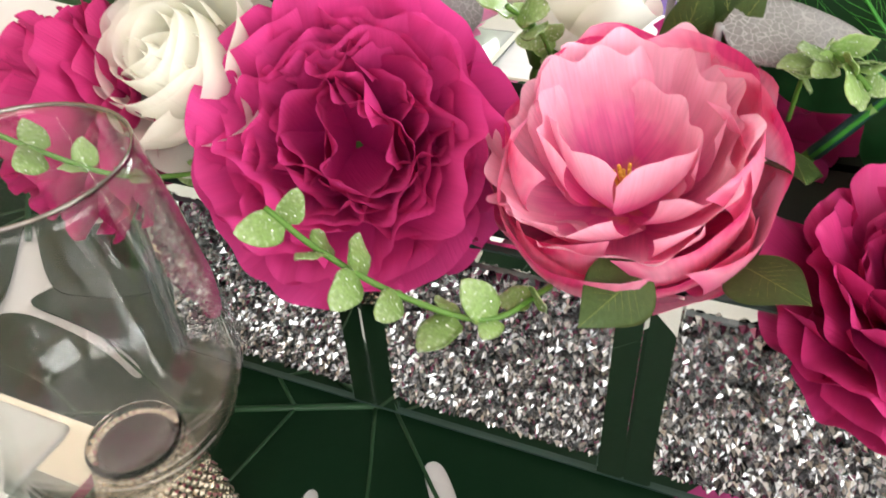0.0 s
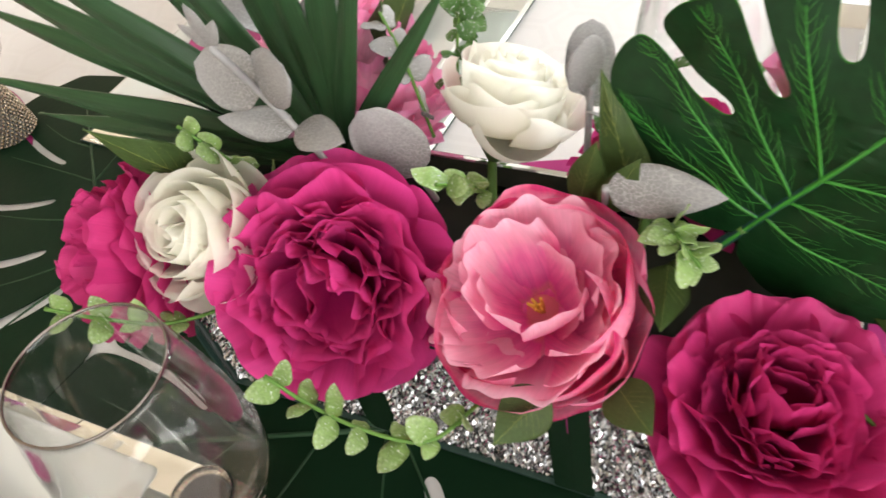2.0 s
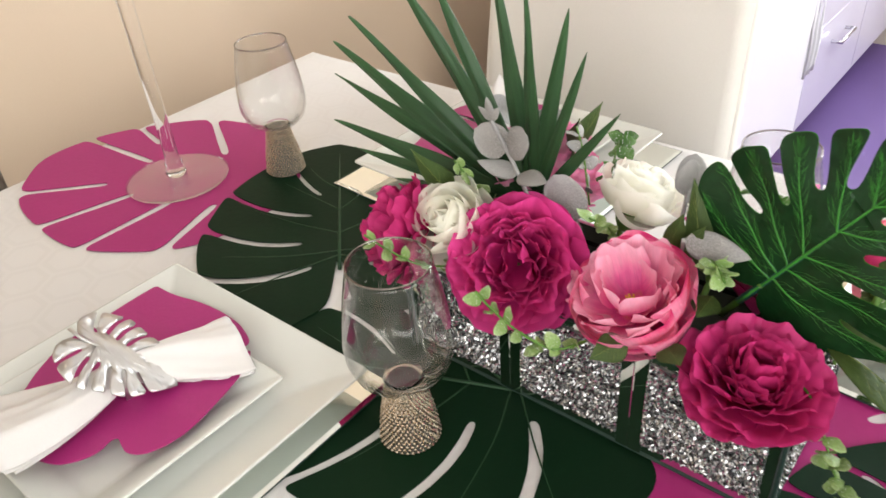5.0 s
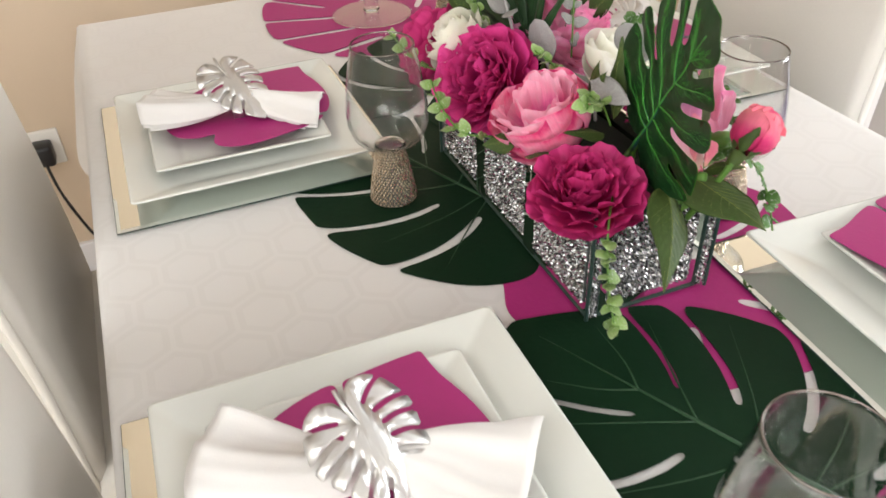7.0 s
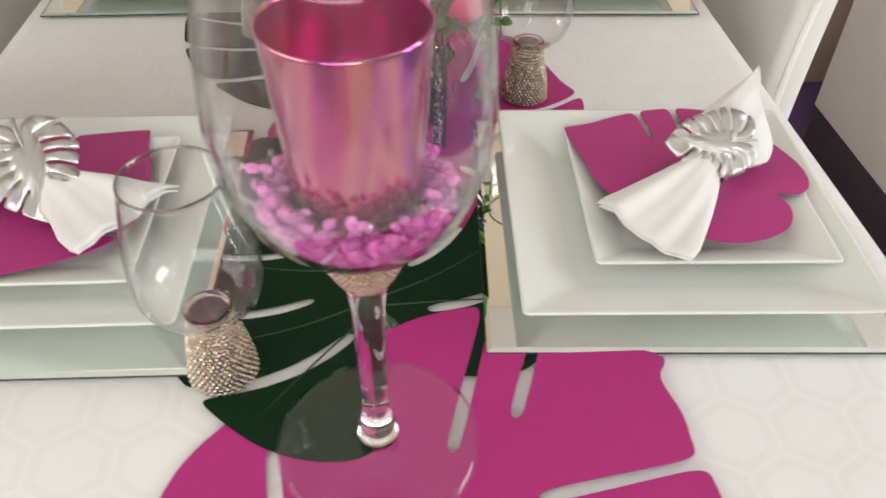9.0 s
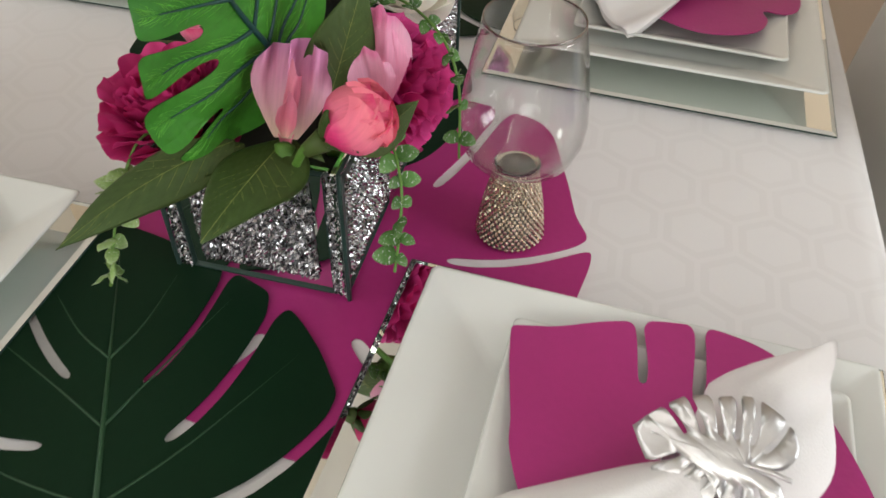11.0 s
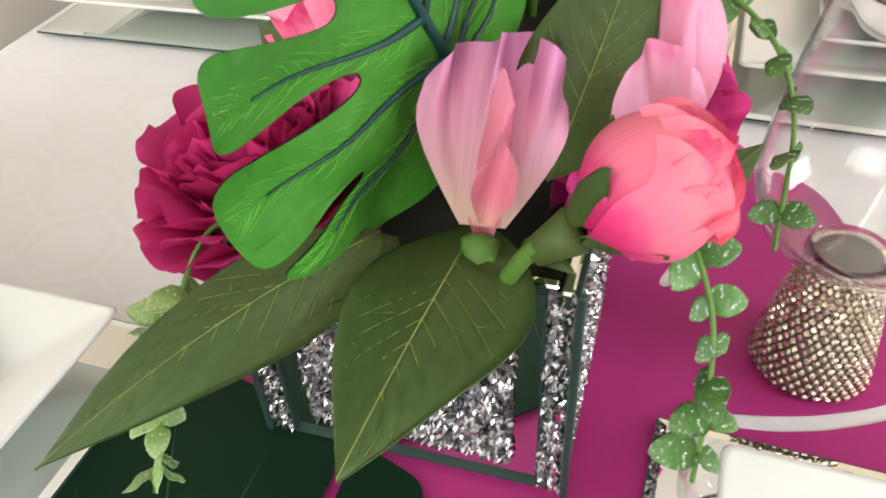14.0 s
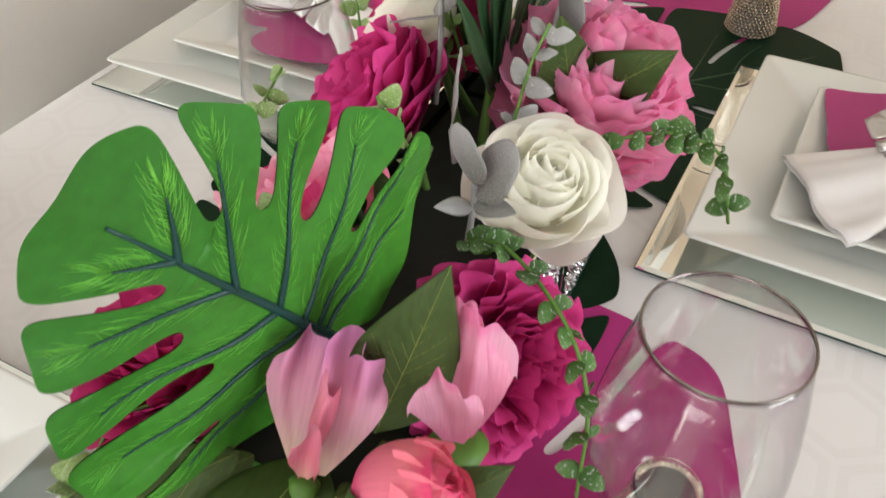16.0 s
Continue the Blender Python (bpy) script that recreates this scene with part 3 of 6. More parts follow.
def table():
    ob = thing("dining_table", pose(TXC, 0, 0), "rectangular dining table hidden under a white cloth", "table")
    cy = (TY0 + TY1) / 2
    part("tabletop", box(2 * TX - 0.02, TY1 - TY0 - 0.02, 0.03, 0.004, centre=(0, cy, TABLE_Z - 0.0215)), M_LEATHER, ob)
    for sx in (-1, 1):
        for y in (TY0 + 0.08, TY1 - 0.08):
            part("leg", box(0.06, 0.06, TABLE_Z - 0.037, 0.004, centre=(sx * (TX - 0.08), y, (TABLE_Z - 0.037) / 2)), M_LEATHER, ob)


def tablecloth():
    """Flat top with a rounded edge and a hanging skirt that gathers into soft folds."""
    bm = bmesh.new()
    rows = []
    cy, hx, hy = (TY0 + TY1) / 2, TX, (TY1 - TY0) / 2
    n_side = (36, 64)
    loop = []
    for i in range(n_side[0]):
        loop.append((-hx + 2 * hx * i / n_side[0], -hy, 0, -1))
    for i in range(n_side[1]):
        loop.append((hx, -hy + 2 * hy * i / n_side[1], 1, 0))
    for i in range(n_side[0]):
        loop.append((hx - 2 * hx * i / n_side[0], hy, 0, 1))
    for i in range(n_side[1]):
        loop.append((-hx, hy - 2 * hy * i / n_side[1], -1, 0))
    drops = [(-0.02, 0.0), (-0.006, -0.0012), (0.0, -0.006), (0.002, -0.014), (0.006, -0.05), (0.012, -0.1), (0.018, -0.16), (0.024, -0.22)]
    for k, (out, dz) in enumerate(drops):
        ring = []
        for i, (x, y, nx, ny) in enumerate(loop):
            near_corner = max(0.0, 1 - (min(abs(abs(x) - hx), 9) + min(abs(abs(y) - hy), 9)) / 0.13)
            fold = 0.012 * math.sin(i * 0.55) + 0.008 * math.sin(i * 0.23 + 1.0)
            depth = max(0.0, k - 3) / 4
            o = out + depth * (fold + 0.045 * near_corner)
            sx, sy = (1 if x > 0 else -1), (1 if y > 0 else -1)
            if near_corner > 0:
                ring.append(bm.verts.new((x + o * (nx + 0.7 * near_corner * sx * (nx == 0)), cy + y + o * (ny + 0.7 * near_corner * sy * (ny == 0)), TABLE_Z + dz - depth * 0.02 * near_corner)))
            else:
                ring.append(bm.verts.new((x + o * nx, cy + y + o * ny, TABLE_Z + dz)))
        rows.append(ring)
    n = len(loop)
    for a, b in zip(rows, rows[1:]):
        for i in range(n):
            bm.faces.new((a[i], b[i], b[(i + 1) % n], a[(i + 1) % n]))
    top = bm.faces.new(rows[0])
    bmesh.ops.triangulate(bm, faces=[top])
    bmesh.ops.recalc_face_normals(bm, faces=bm.faces[:])
    ob = part("tablecloth", bm, M_CLOTH, m=pose(TXC, 0, 0))
    return tagged(ob, "white tablecloth woven with a honeycomb pattern, hanging over the table edge", "tablecloth")


table()
tablecloth()


def chair(m, group_label):
    ob = thing("dining_chair", m, group_label, "chair", "white chairs round the table")
    # local: seat centre at the origin of x and y, the sitter looks along +y
    part("seat", box(0.44, 0.42, 0.09, 0.03, 3, centre=(0, 0.0, 0.43)), M_LEATHER, ob)
    bm = box(0.43, 0.055, 0.62, 0.022, 3, centre=(0, 0, 0.31))
    bmesh.ops.subdivide_edges(bm, edges=[e for e in bm.edges if abs((e.verts[0].co - e.verts[1].co).z) > 0.3], cuts=8)
    for v in bm.verts:
        k = v.co.z / 0.62
        v.co.y -= 0.05 * k * k + 0.02 * (v.co.x / 0.215) ** 2 * -1
        v.co.x *= 1 - 0.06 * k
    part("backrest", bm, M_LEATHER, ob, m=Matrix.Translation((0, -0.2, 0.42)))
    for sx in (-1, 1):
        pts = curve_points([(sx * 0.214, -0.172, 0.45), (sx * 0.21, -0.182, 0.7), (sx * 0.204, -0.21, 0.92), (sx * 0.19, -0.225, 1.03)], 16)
        part("piping", tube(pts, 0.005, 8), M_PIPING, ob)
        for y in (-0.17, 0.17):
            part("leg", tube([(sx * 0.18, y, 0.385), (sx * 0.19, y * 1.06, 0.0)], [0.016, 0.012], 10), M_CHROME, ob, "slim chrome leg")
    return ob


CHAIR_WORDS = "white leather dining chair with a high padded back and piped edges"
chair(pose(-0.33, -0.27, 0, 0, 0, -90), CHAIR_WORDS)
chair(pose(-0.36, 0.29, 0, 0, 0, -90), CHAIR_WORDS)
chair(pose(0.36, 0.29, 0, 0, 0, 90), CHAIR_WORDS)

# ---- leaves on the table ----
# the right and the left half of a split leaf, and their slots: (inner end, mouth, width)
HALF = [(0.003, -0.014), (0.012, -0.08), (0.03, -0.1), (0.062, -0.112), (0.1, -0.1), (0.132, -0.065), (0.15, -0.025), (0.158, 0.01), (0.152, 0.045),
        (0.136, 0.085), (0.127, 0.125), (0.109, 0.165), (0.077, 0.2), (0.035, 0.238), (0.0, 0.264)]
HALF_LEFT = [(0.003, -0.014), (0.012, -0.083), (0.03, -0.104), (0.062, -0.122), (0.092, -0.113), (0.12, -0.087), (0.138, -0.055), (0.15, -0.022), (0.158, 0.012), (0.162, 0.05),
             (0.158, 0.085), (0.152, 0.115), (0.142, 0.15), (0.12, 0.188), (0.09, 0.222), (0.05, 0.252), (0.0, 0.264)]
SLOTS = [((0.034, -0.026), (0.155, -0.02), 0.0105), ((0.043, 0.026), (0.14, 0.08), 0.009),
         ((0.036, 0.075), (0.107, 0.169), 0.008), ((0.021, 0.118), (0.075, 0.203), 0.006)]
SLOTS_LEFT = [((0.033, -0.022), (0.152, -0.018), 0.0115), ((0.044, 0.027), (0.16, 0.078), 0.009),
              ((0.034, 0.085), (0.138, 0.158), 0.008), ((0.023, 0.13), (0.07, 0.24), 0.006)]


def cut_outline(side, slots, bend=0.012):
    """An outline with tapered, rounded slots cut in from its edge; slots: (inner end, mouth, width)."""
    out = []
    cuts = []
    for end, mouth, width in slots:
        k = min(range(len(side)), key=lambda i: (side[i] - Vector((*mouth, 0))).length)
        cuts.append((k, Vector((*end, 0)), width))
    cuts.sort(key=lambda c: c[0])
    i = 0
    for k, end, width in cuts:
        d = end - side[k]
        length = d.length
        d.normalize()
        across = Vector((-d.y, d.x, 0))
        k0 = k
        while k0 > i and (side[k0] - side[k]).length < width * 0.62:
            k0 -= 1
        k1 = k
        while k1 < len(side) - 1 and (side[k1] - side[k]).length < width * 0.62:
            k1 += 1
        out += side[i:k0 + 1]
        mid = (side[k] + end) / 2 + Vector((0, bend * length / 0.11, 0))
        line = [side[k].lerp(mid, u).lerp(mid.lerp(end, u), u) for u in (0.1, 0.22, 0.4, 0.6, 0.8, 0.95)]
        w = [width * (0.42, 0.42, 0.44, 0.48, 0.5, 0.46)[n] for n in range(6)]
        lower = side[k0] - side[k]
        sign = 1 if lower.dot(across) > 0 else -1
        out += [p + sign * across * q for p, q in zip(line, w)]
        for a in (60, 20, -20, -60):
            out.append(end + d * width * 0.42 * math.cos(radians(a)) + sign * across * width * 0.42 * math.sin(radians(a)))
        out += [p - sign * across * q for p, q in zip(line[::-1], w[::-1])]
        i = k1
    out += side[i:]
    return out


def clean_outline(pts):
    clean = [pts[0]]
    for p in pts[1:]:
        if (p - clean[-1]).length > 4e-4 and (p - pts[0]).length > 2e-4:
            clean.append(p)
    return clean


def monstera_outline(slots=SLOTS, half=HALF, bend=0.012, other=None, half_left=None):
    """The closed outline of a split leaf: origin at the stalk, tip along +y."""
    side = [Vector((p[0], p[1], 0)) for p in curve_points([(*p, 0) for p in half], 130)]
    right = cut_outline(side, slots, bend)
    if half_left:
        side = [Vector((p[0], p[1], 0)) for p in curve_points([(*p, 0) for p in half_left], 130)]
    left = cut_outline(side, slots if other is None else other, bend)
    return clean_outline(right + [Vector((-p.x, p.y, 0)) for p in left[::-1][1:]])


def free_outline(control, slots, bend=0.0):
    """A split leaf with an outline of its own: a closed curve and its slots."""
    ring = [Vector((p[0], p[1], 0)) for p in curve_points([(*p, 0) for p in control + control[:1]], 26 * len(control) // 2)]
    return clean_outline(cut_outline(ring, slots, bend))


def soften(outline, step, rounds):
    """Even steps along an outline, then rounded corners."""
    pts, acc = [outline[0].copy()], 0.0
    n = len(outline)
    for i in range(n):
        a, b = outline[i], outline[(i + 1) % n]
        seg = (b - a).length
        while acc + seg >= step:
            u = (step - acc) / seg
            a = a.lerp(b, u)
            seg = (b - a).length
            pts.append(a.copy())
            acc = 0.0
        acc += seg
    for _ in range(rounds):
        m = len(pts)
        pts = [(pts[i - 1] + 2 * pts[i] + pts[(i + 1) % m]) / 4 for i in range(m)]
    return pts


def flat_leaf(outline, thick, scale=1.0):
    bm = bmesh.new()
    top = [bm.verts.new((p.x * scale, p.y * scale, thick)) for p in outline]
    low = [bm.verts.new((p.x * scale, p.y * scale, 0)) for p in outline]
    f = bm.faces.new(top)
    g = bm.faces.new(low[::-1])
    f.normal_update()
    g.normal_update()
    n = len(top)
    for i in range(n):
        bm.faces.new((low[i], low[(i + 1) % n], top[(i + 1) % n], top[i]))
    bmesh.ops.triangulate(bm, faces=[f, g], ngon_method="EAR_CLIP")
    return bm


def vein_set(z, thin=1.0, half_side=True):
    """Raised veins: the midrib and the side veins between the cuts."""
    bm = bmesh.new()
    tube([(0, -0.03, z), (0, 0.1, z), (0, 0.24, z)], [0.0022 * thin, 0.0017 * thin, 0.0004 * thin], 6, bm, flat=1.0)
    for s in (-1, 1):
        for a, c, b in (((0, -0.004), (0.06, -0.03), (0.12, -0.06)), ((0, 0.004), (0.06, 0.005), (0.14, 0.02)), ((0, 0.04), (0.05, 0.07), (0.115, 0.12)),
                        ((0, 0.09), (0.03, 0.125), (0.075, 0.175)), ((0, 0.14), (0.02, 0.165), (0.04, 0.205))):
            pts = curve_points([(s * a[0], a[1], z), (s * c[0], c[1], z), (s * b[0], b[1], z)], 8)
            tube(pts, [0.0012 * thin * (1 - 0.08 * i) for i in range(9)], 5, bm)
    return bm


LEAF_OUTLINE = soften(monstera_outline(bend=-0.024, other=SLOTS_LEFT, half_left=HALF_LEFT), 0.0025, 5)
LEAF_MESH = {}


def table_leaf(x, y, turn, z, kind, tilt=(0, 0), outline=None, slots=None, bend=0.0):
    words = {"green": "dark green satin monstera leaf placemat lying on the white cloth", "pink": "magenta satin monstera leaf placemat lying on the white cloth"}[kind]
    ob = thing("leaf_placemat", pose(x, y, z, tilt[0], tilt[1], turn), words, "placemat", "leaf runner")
    if outline:
        part("blade", flat_leaf(soften(free_outline(outline, slots, bend), 0.0025, 5), 0.0008), M_PINK_MAT, ob, smooth=False)
        return ob
    if kind not in LEAF_MESH:
        LEAF_MESH[kind] = mesh_of(flat_leaf(LEAF_OUTLINE, 0.0008), "blade", M_GREEN_MAT, False)
        LEAF_MESH["vein"] = mesh_of(vein_set(0.0004), "vein", M_GREEN_VEIN)
    part("blade", LEAF_MESH[kind], None, ob)
    part("vein_net", LEAF_MESH["vein"], None, ob, "slightly lighter green veins")
    return ob


table_leaf(0.006, 0.311, -45, TABLE_Z + 0.0026, "green")
table_leaf(-0.055, 0.036, 22, TABLE_Z + 0.0012, "green")
table_leaf(-0.002, -0.391, 26, TABLE_Z + 0.0030, "green")
# far, middle and near magenta leaves; each is cut a little differently
table_leaf(0.017, 0.598, 0, TABLE_Z + 0.0012, "pink",
           outline=[(0.16, 0.04), (0.135, 0.12), (0.09, 0.175), (0.01, 0.228), (-0.07, 0.238), (-0.12, 0.205), (-0.16, 0.15), (-0.176, 0.08), (-0.176, -0.015),
                    (-0.13, -0.097), (-0.08, -0.138), (0.0, -0.15), (0.07, -0.13), (0.13, -0.06)],
           slots=[((0.072, 0.02), (0.132, 0.125), 0.011), ((0.04, 0.13), (0.055, 0.2), 0.009), ((0.0, 0.092), (-0.01, 0.233), 0.01), ((-0.071, 0.09), (-0.15, 0.17), 0.01),
                  ((-0.068, 0.035), (-0.177, 0.07), 0.011), ((-0.052, -0.025), (-0.174, -0.025), 0.011), ((-0.025, -0.08), (-0.12, -0.108), 0.012)])
table_leaf(0.0, 0.0, 0, TABLE_Z + 0.0006, "pink",
           outline=[(0.203, -0.055), (0.188, -0.005), (0.165, 0.05), (0.118, 0.066), (0.05, 0.07), (-0.02, 0.04), (-0.08, -0.03), (-0.1, -0.1), (-0.113, -0.15),
                    (-0.075, -0.21), (-0.03, -0.28), (0.03, -0.295), (0.09, -0.3), (0.16, -0.27), (0.2, -0.2), (0.214, -0.135), (0.219, -0.09)],
           bend=-0.02, slots=[((0.121, -0.126), (0.213, -0.085), 0.0085), ((0.092, -0.05), (0.128, 0.064), 0.0085), ((0.08, -0.212), (0.165, -0.265), 0.011), ((0.019, -0.224), (-0.02, -0.285), 0.011)])
table_leaf(0.0, -0.55, 0, TABLE_Z + 0.0030, "pink", tilt=(0, -0.6),
           outline=[(0.006, 0.129), (0.035, 0.142), (0.085, 0.15), (0.13, 0.14), (0.17, 0.115), (0.193, 0.099), (0.209, 0.089), (0.2, 0.072), (0.207, 0.04), (0.207, 0.012), (0.212, -0.01),
                    (0.208, -0.05), (0.16, -0.11), (0.08, -0.14), (0.0, -0.15), (-0.08, -0.13), (-0.14, -0.07), (-0.136, 0.0), (-0.109, 0.046), (-0.05, 0.095)],
           slots=[((0.093, 0.046), (0.128, 0.141), 0.0095), ((0.048, 0.022), (0.086, 0.15), 0.0095), ((0.102, -0.016), (0.209, 0.002), 0.0095), ((-0.07, 0.027), (-0.045, -0.14), 0.01)])

# ---- mirrored planter ----
BOX_X, BOX_Y, BOX_H = 0.0625, 0.1635, 0.108


def crystals(w, h, seed, size=0.0027):
    """A crust of small broken mirror pyramids over a panel in the x-z plane, facing -y."""
    rng = random.Random(seed)
    verts, faces = [], []
    nx, nz = int(w / (size * 0.8)), int(h / (size * 0.8))
    for i in range(nx):
        for k in range(nz):
            cx = -w / 2 + (i + 0.5 + rng.uniform(-0.4, 0.4)) * w / nx
            cz = (k + 0.5 + rng.uniform(-0.4, 0.4)) * h / nz
            r = size * rng.uniform(0.5, 0.85)
            a = rng.uniform(0, TAU)
            n = rng.choice((3, 4, 4, 5))
            base = len(verts)
            for q in range(n):
                verts.append((cx + r * math.cos(a + TAU * q / n), 0.0004, cz + r * math.sin(a + TAU * q / n)))
            verts.append((cx + rng.uniform(-0.5, 0.5) * r, -size * rng.uniform(0.35, 0.95), cz + rng.uniform(-0.5, 0.5) * r))
            for q in range(n):
                faces.append((base + (q + 1) % n, base + q, base + n))
    me = bpy.data.meshes.new("crystal_crust")
    me.from_pydata(verts, [], faces)
    me.materials.append(M_CRYSTAL)
    return me


def planter():
    ob = thing("mirrored_planter", pose(0.0025, -0.0165, TABLE_Z + 0.002), "rectangular mirrored planter box with crushed crystal panels, full of silk flowers", "planter", "")
    t = 0.004
    # four mirror walls and the dark inside
    part("inner_foam", box(2 * BOX_X - 0.02, 2 * BOX_Y - 0.02, 0.085, centre=(0, 0, 0.047)), M_SOIL, ob, "dark floral foam", smooth=False)
    for sx in (-1, 1):
        part("side_wall", box(t, 2 * BOX_Y - 0.002, BOX_H, 0.0008, 1, centre=(sx * (BOX_X - t / 2 - 0.003), 0, BOX_H / 2)), M_MIRROR, ob, "mirror glass wall", smooth=False)
        part("end_wall", box(2 * BOX_X - 0.016, t, BOX_H, 0.0008, 1, centre=(0, sx * (BOX_Y - t / 2 - 0.003), BOX_H / 2)), M_MIRROR, ob, "mirror glass wall", smooth=False)
    for sx in (-1, 1):
        for sy in (-1, 1):
            part("corner_edge", box(0.003, 0.003, BOX_H + 0.002, 0.0006, 1, centre=(sx * (BOX_X - 0.0005), sy * (BOX_Y - 0.0005), BOX_H / 2)), M_MIRROR_EDGE, ob, "dark cut glass edge", smooth=False)
    panel_w, panel_h = 0.087, 0.083
    long_mesh = [crystals(panel_w, panel_h, s) for s in (3, 4, 5)]
    for sx in (-1, 1):
        for n, y in enumerate((-0.109, 0.0, 0.109)):
            m = Matrix.Translation((sx * (BOX_X - 0.0024), y, 0.0135)) @ pose(0, 0, 0, 0, 0, 90 * sx)
            pan = part("panel", box(panel_w, 0.0016, panel_h, centre=(0, 0, panel_h / 2)), M_BACKING, ob, "grey panel of crushed crystal", smooth=False, m=m)
            tagged(part("crystal_crust", long_mesh[n], None, pan, m=Matrix.Translation((0, -0.0012, 0))), kind="stuff")
        for z in (0.0026, BOX_H - 0.0026):
            part("plate_edge", box(0.0016, 2 * BOX_Y - 0.008, 0.0008, centre=(sx * (BOX_X - 0.0022), 0, z)), M_MIRROR_EDGE, ob, "dark cut glass edge", smooth=False)
        for y in (-0.0545, 0.0545):
            for dy in (-0.0135, 0.0135):
                part("mirror_strip", box(0.0022, 0.0108, BOX_H - 0.008, 0.0008, 1, centre=(sx * (BOX_X - 0.0018), y + dy * 0.4, BOX_H / 2)), M_MIRROR, ob, "bevelled mirror strip", smooth=False)
    end_mesh = crystals(0.082, panel_h, 9)
    thin_mesh = crystals(0.0085, BOX_H - 0.004, 11, 0.0024)
    for sy in (-1, 1):
        m = Matrix.Translation((0, sy * (BOX_Y - 0.0024), 0.0135)) @ pose(0, 0, 0, 0, 0, 0 if sy < 0 else 180)
        pan = part("panel", box(0.082, 0.0016, panel_h, centre=(0, 0, panel_h / 2)), M_BACKING, ob, "grey panel of crushed crystal", smooth=False, m=m)
        tagged(part("crystal_crust", end_mesh, None, pan, m=Matrix.Translation((0, -0.0012, 0))), kind="stuff")
        # the front plate stands a little proud: its dark cut edges run round the crystal panel
        y, half = sy * (BOX_Y - 0.0019), BOX_X - 0.0118
        for z in (0.0026, BOX_H - 0.0026):
            part("plate_edge", box(2 * half, 0.0022, 0.0008, centre=(0, y, z)), M_MIRROR_EDGE, ob, "dark cut glass edge", smooth=False)
        for sx in (-1, 1):
            part("plate_edge", box(0.0008, 0.0022, BOX_H - 0.0061, centre=(sx * (half + 0.0005), y, BOX_H / 2)), M_MIRROR_EDGE, ob, "dark cut glass edge", smooth=False)
        for sx in (-1, 1):
            m2 = Matrix.Translation((sx * (BOX_X - 0.0065), sy * (BOX_Y - 0.0024), 0.002)) @ pose(0, 0, 0, 0, 0, 0 if sy < 0 else 180)
            pan = part("corner_panel", box(0.0085, 0.0016, BOX_H - 0.004, centre=(0, 0, (BOX_H - 0.004) / 2)), M_BACKING, ob, "narrow strip of crushed crystal", smooth=False, m=m2)
            tagged(part("crystal_crust", thin_mesh, None, pan, m=Matrix.Translation((0, -0.0012, 0))), kind="stuff")


planter()

# ---- glasses ----
def bead_skin(profile, bead, seed=2):
    """Rows of small stones round a turned shape, given as (radius, height) pairs."""
    rng = random.Random(seed)
    ico = bmesh.new()
    bmesh.ops.create_icosphere(ico, subdivisions=1, radius=1.0)
    iv = [v.co.copy() for v in ico.verts]
    index = {v: i for i, v in enumerate(ico.verts)}
    fs = [[index[v] for v in f.verts] for f in ico.faces]
    ico.free()
    verts, faces = [], []
    length = [0.0]
    for a, b in zip(profile, profile[1:]):
        length.append(length[-1] + math.hypot(b[0] - a[0], b[1] - a[1]))
    rows = max(2, int(length[-1] / (bead * 0.9)))
    r_even = sum(p[0] for p in profile) / len(profile)
    for k in range(rows + 1):
        s = length[-1] * k / rows
        j = max(i for i in range(len(length) - 1) if length[i] <= s + 1e-9)
        u = (s - length[j]) / max(1e-9, length[j + 1] - length[j])
        r = profile[j][0] + u * (profile[j + 1][0] - profile[j][0])
        z = profile[j][1] + u * (profile[j + 1][1] - profile[j][1])
        n = max(6, int(TAU * r_even / (bead * 1.02)))
        for i in range(n):
            a = TAU * (i + 0.5 * (k % 2)) / n
            q = Matrix.Rotation(rng.uniform(0, 3), 3, "Z")
            c = Vector((r * math.cos(a), r * math.sin(a), z))
            base = len(verts)
            verts += [c + 0.54 * bead * (q @ v) for v in iv]
            faces += [[base + f for f in face] for face in fs]
    me = bpy.data.meshes.new("stone_crust")
    me.from_pydata([tuple(v) for v in verts], [], faces)
    me.materials.append(M_BEAD)
    return me


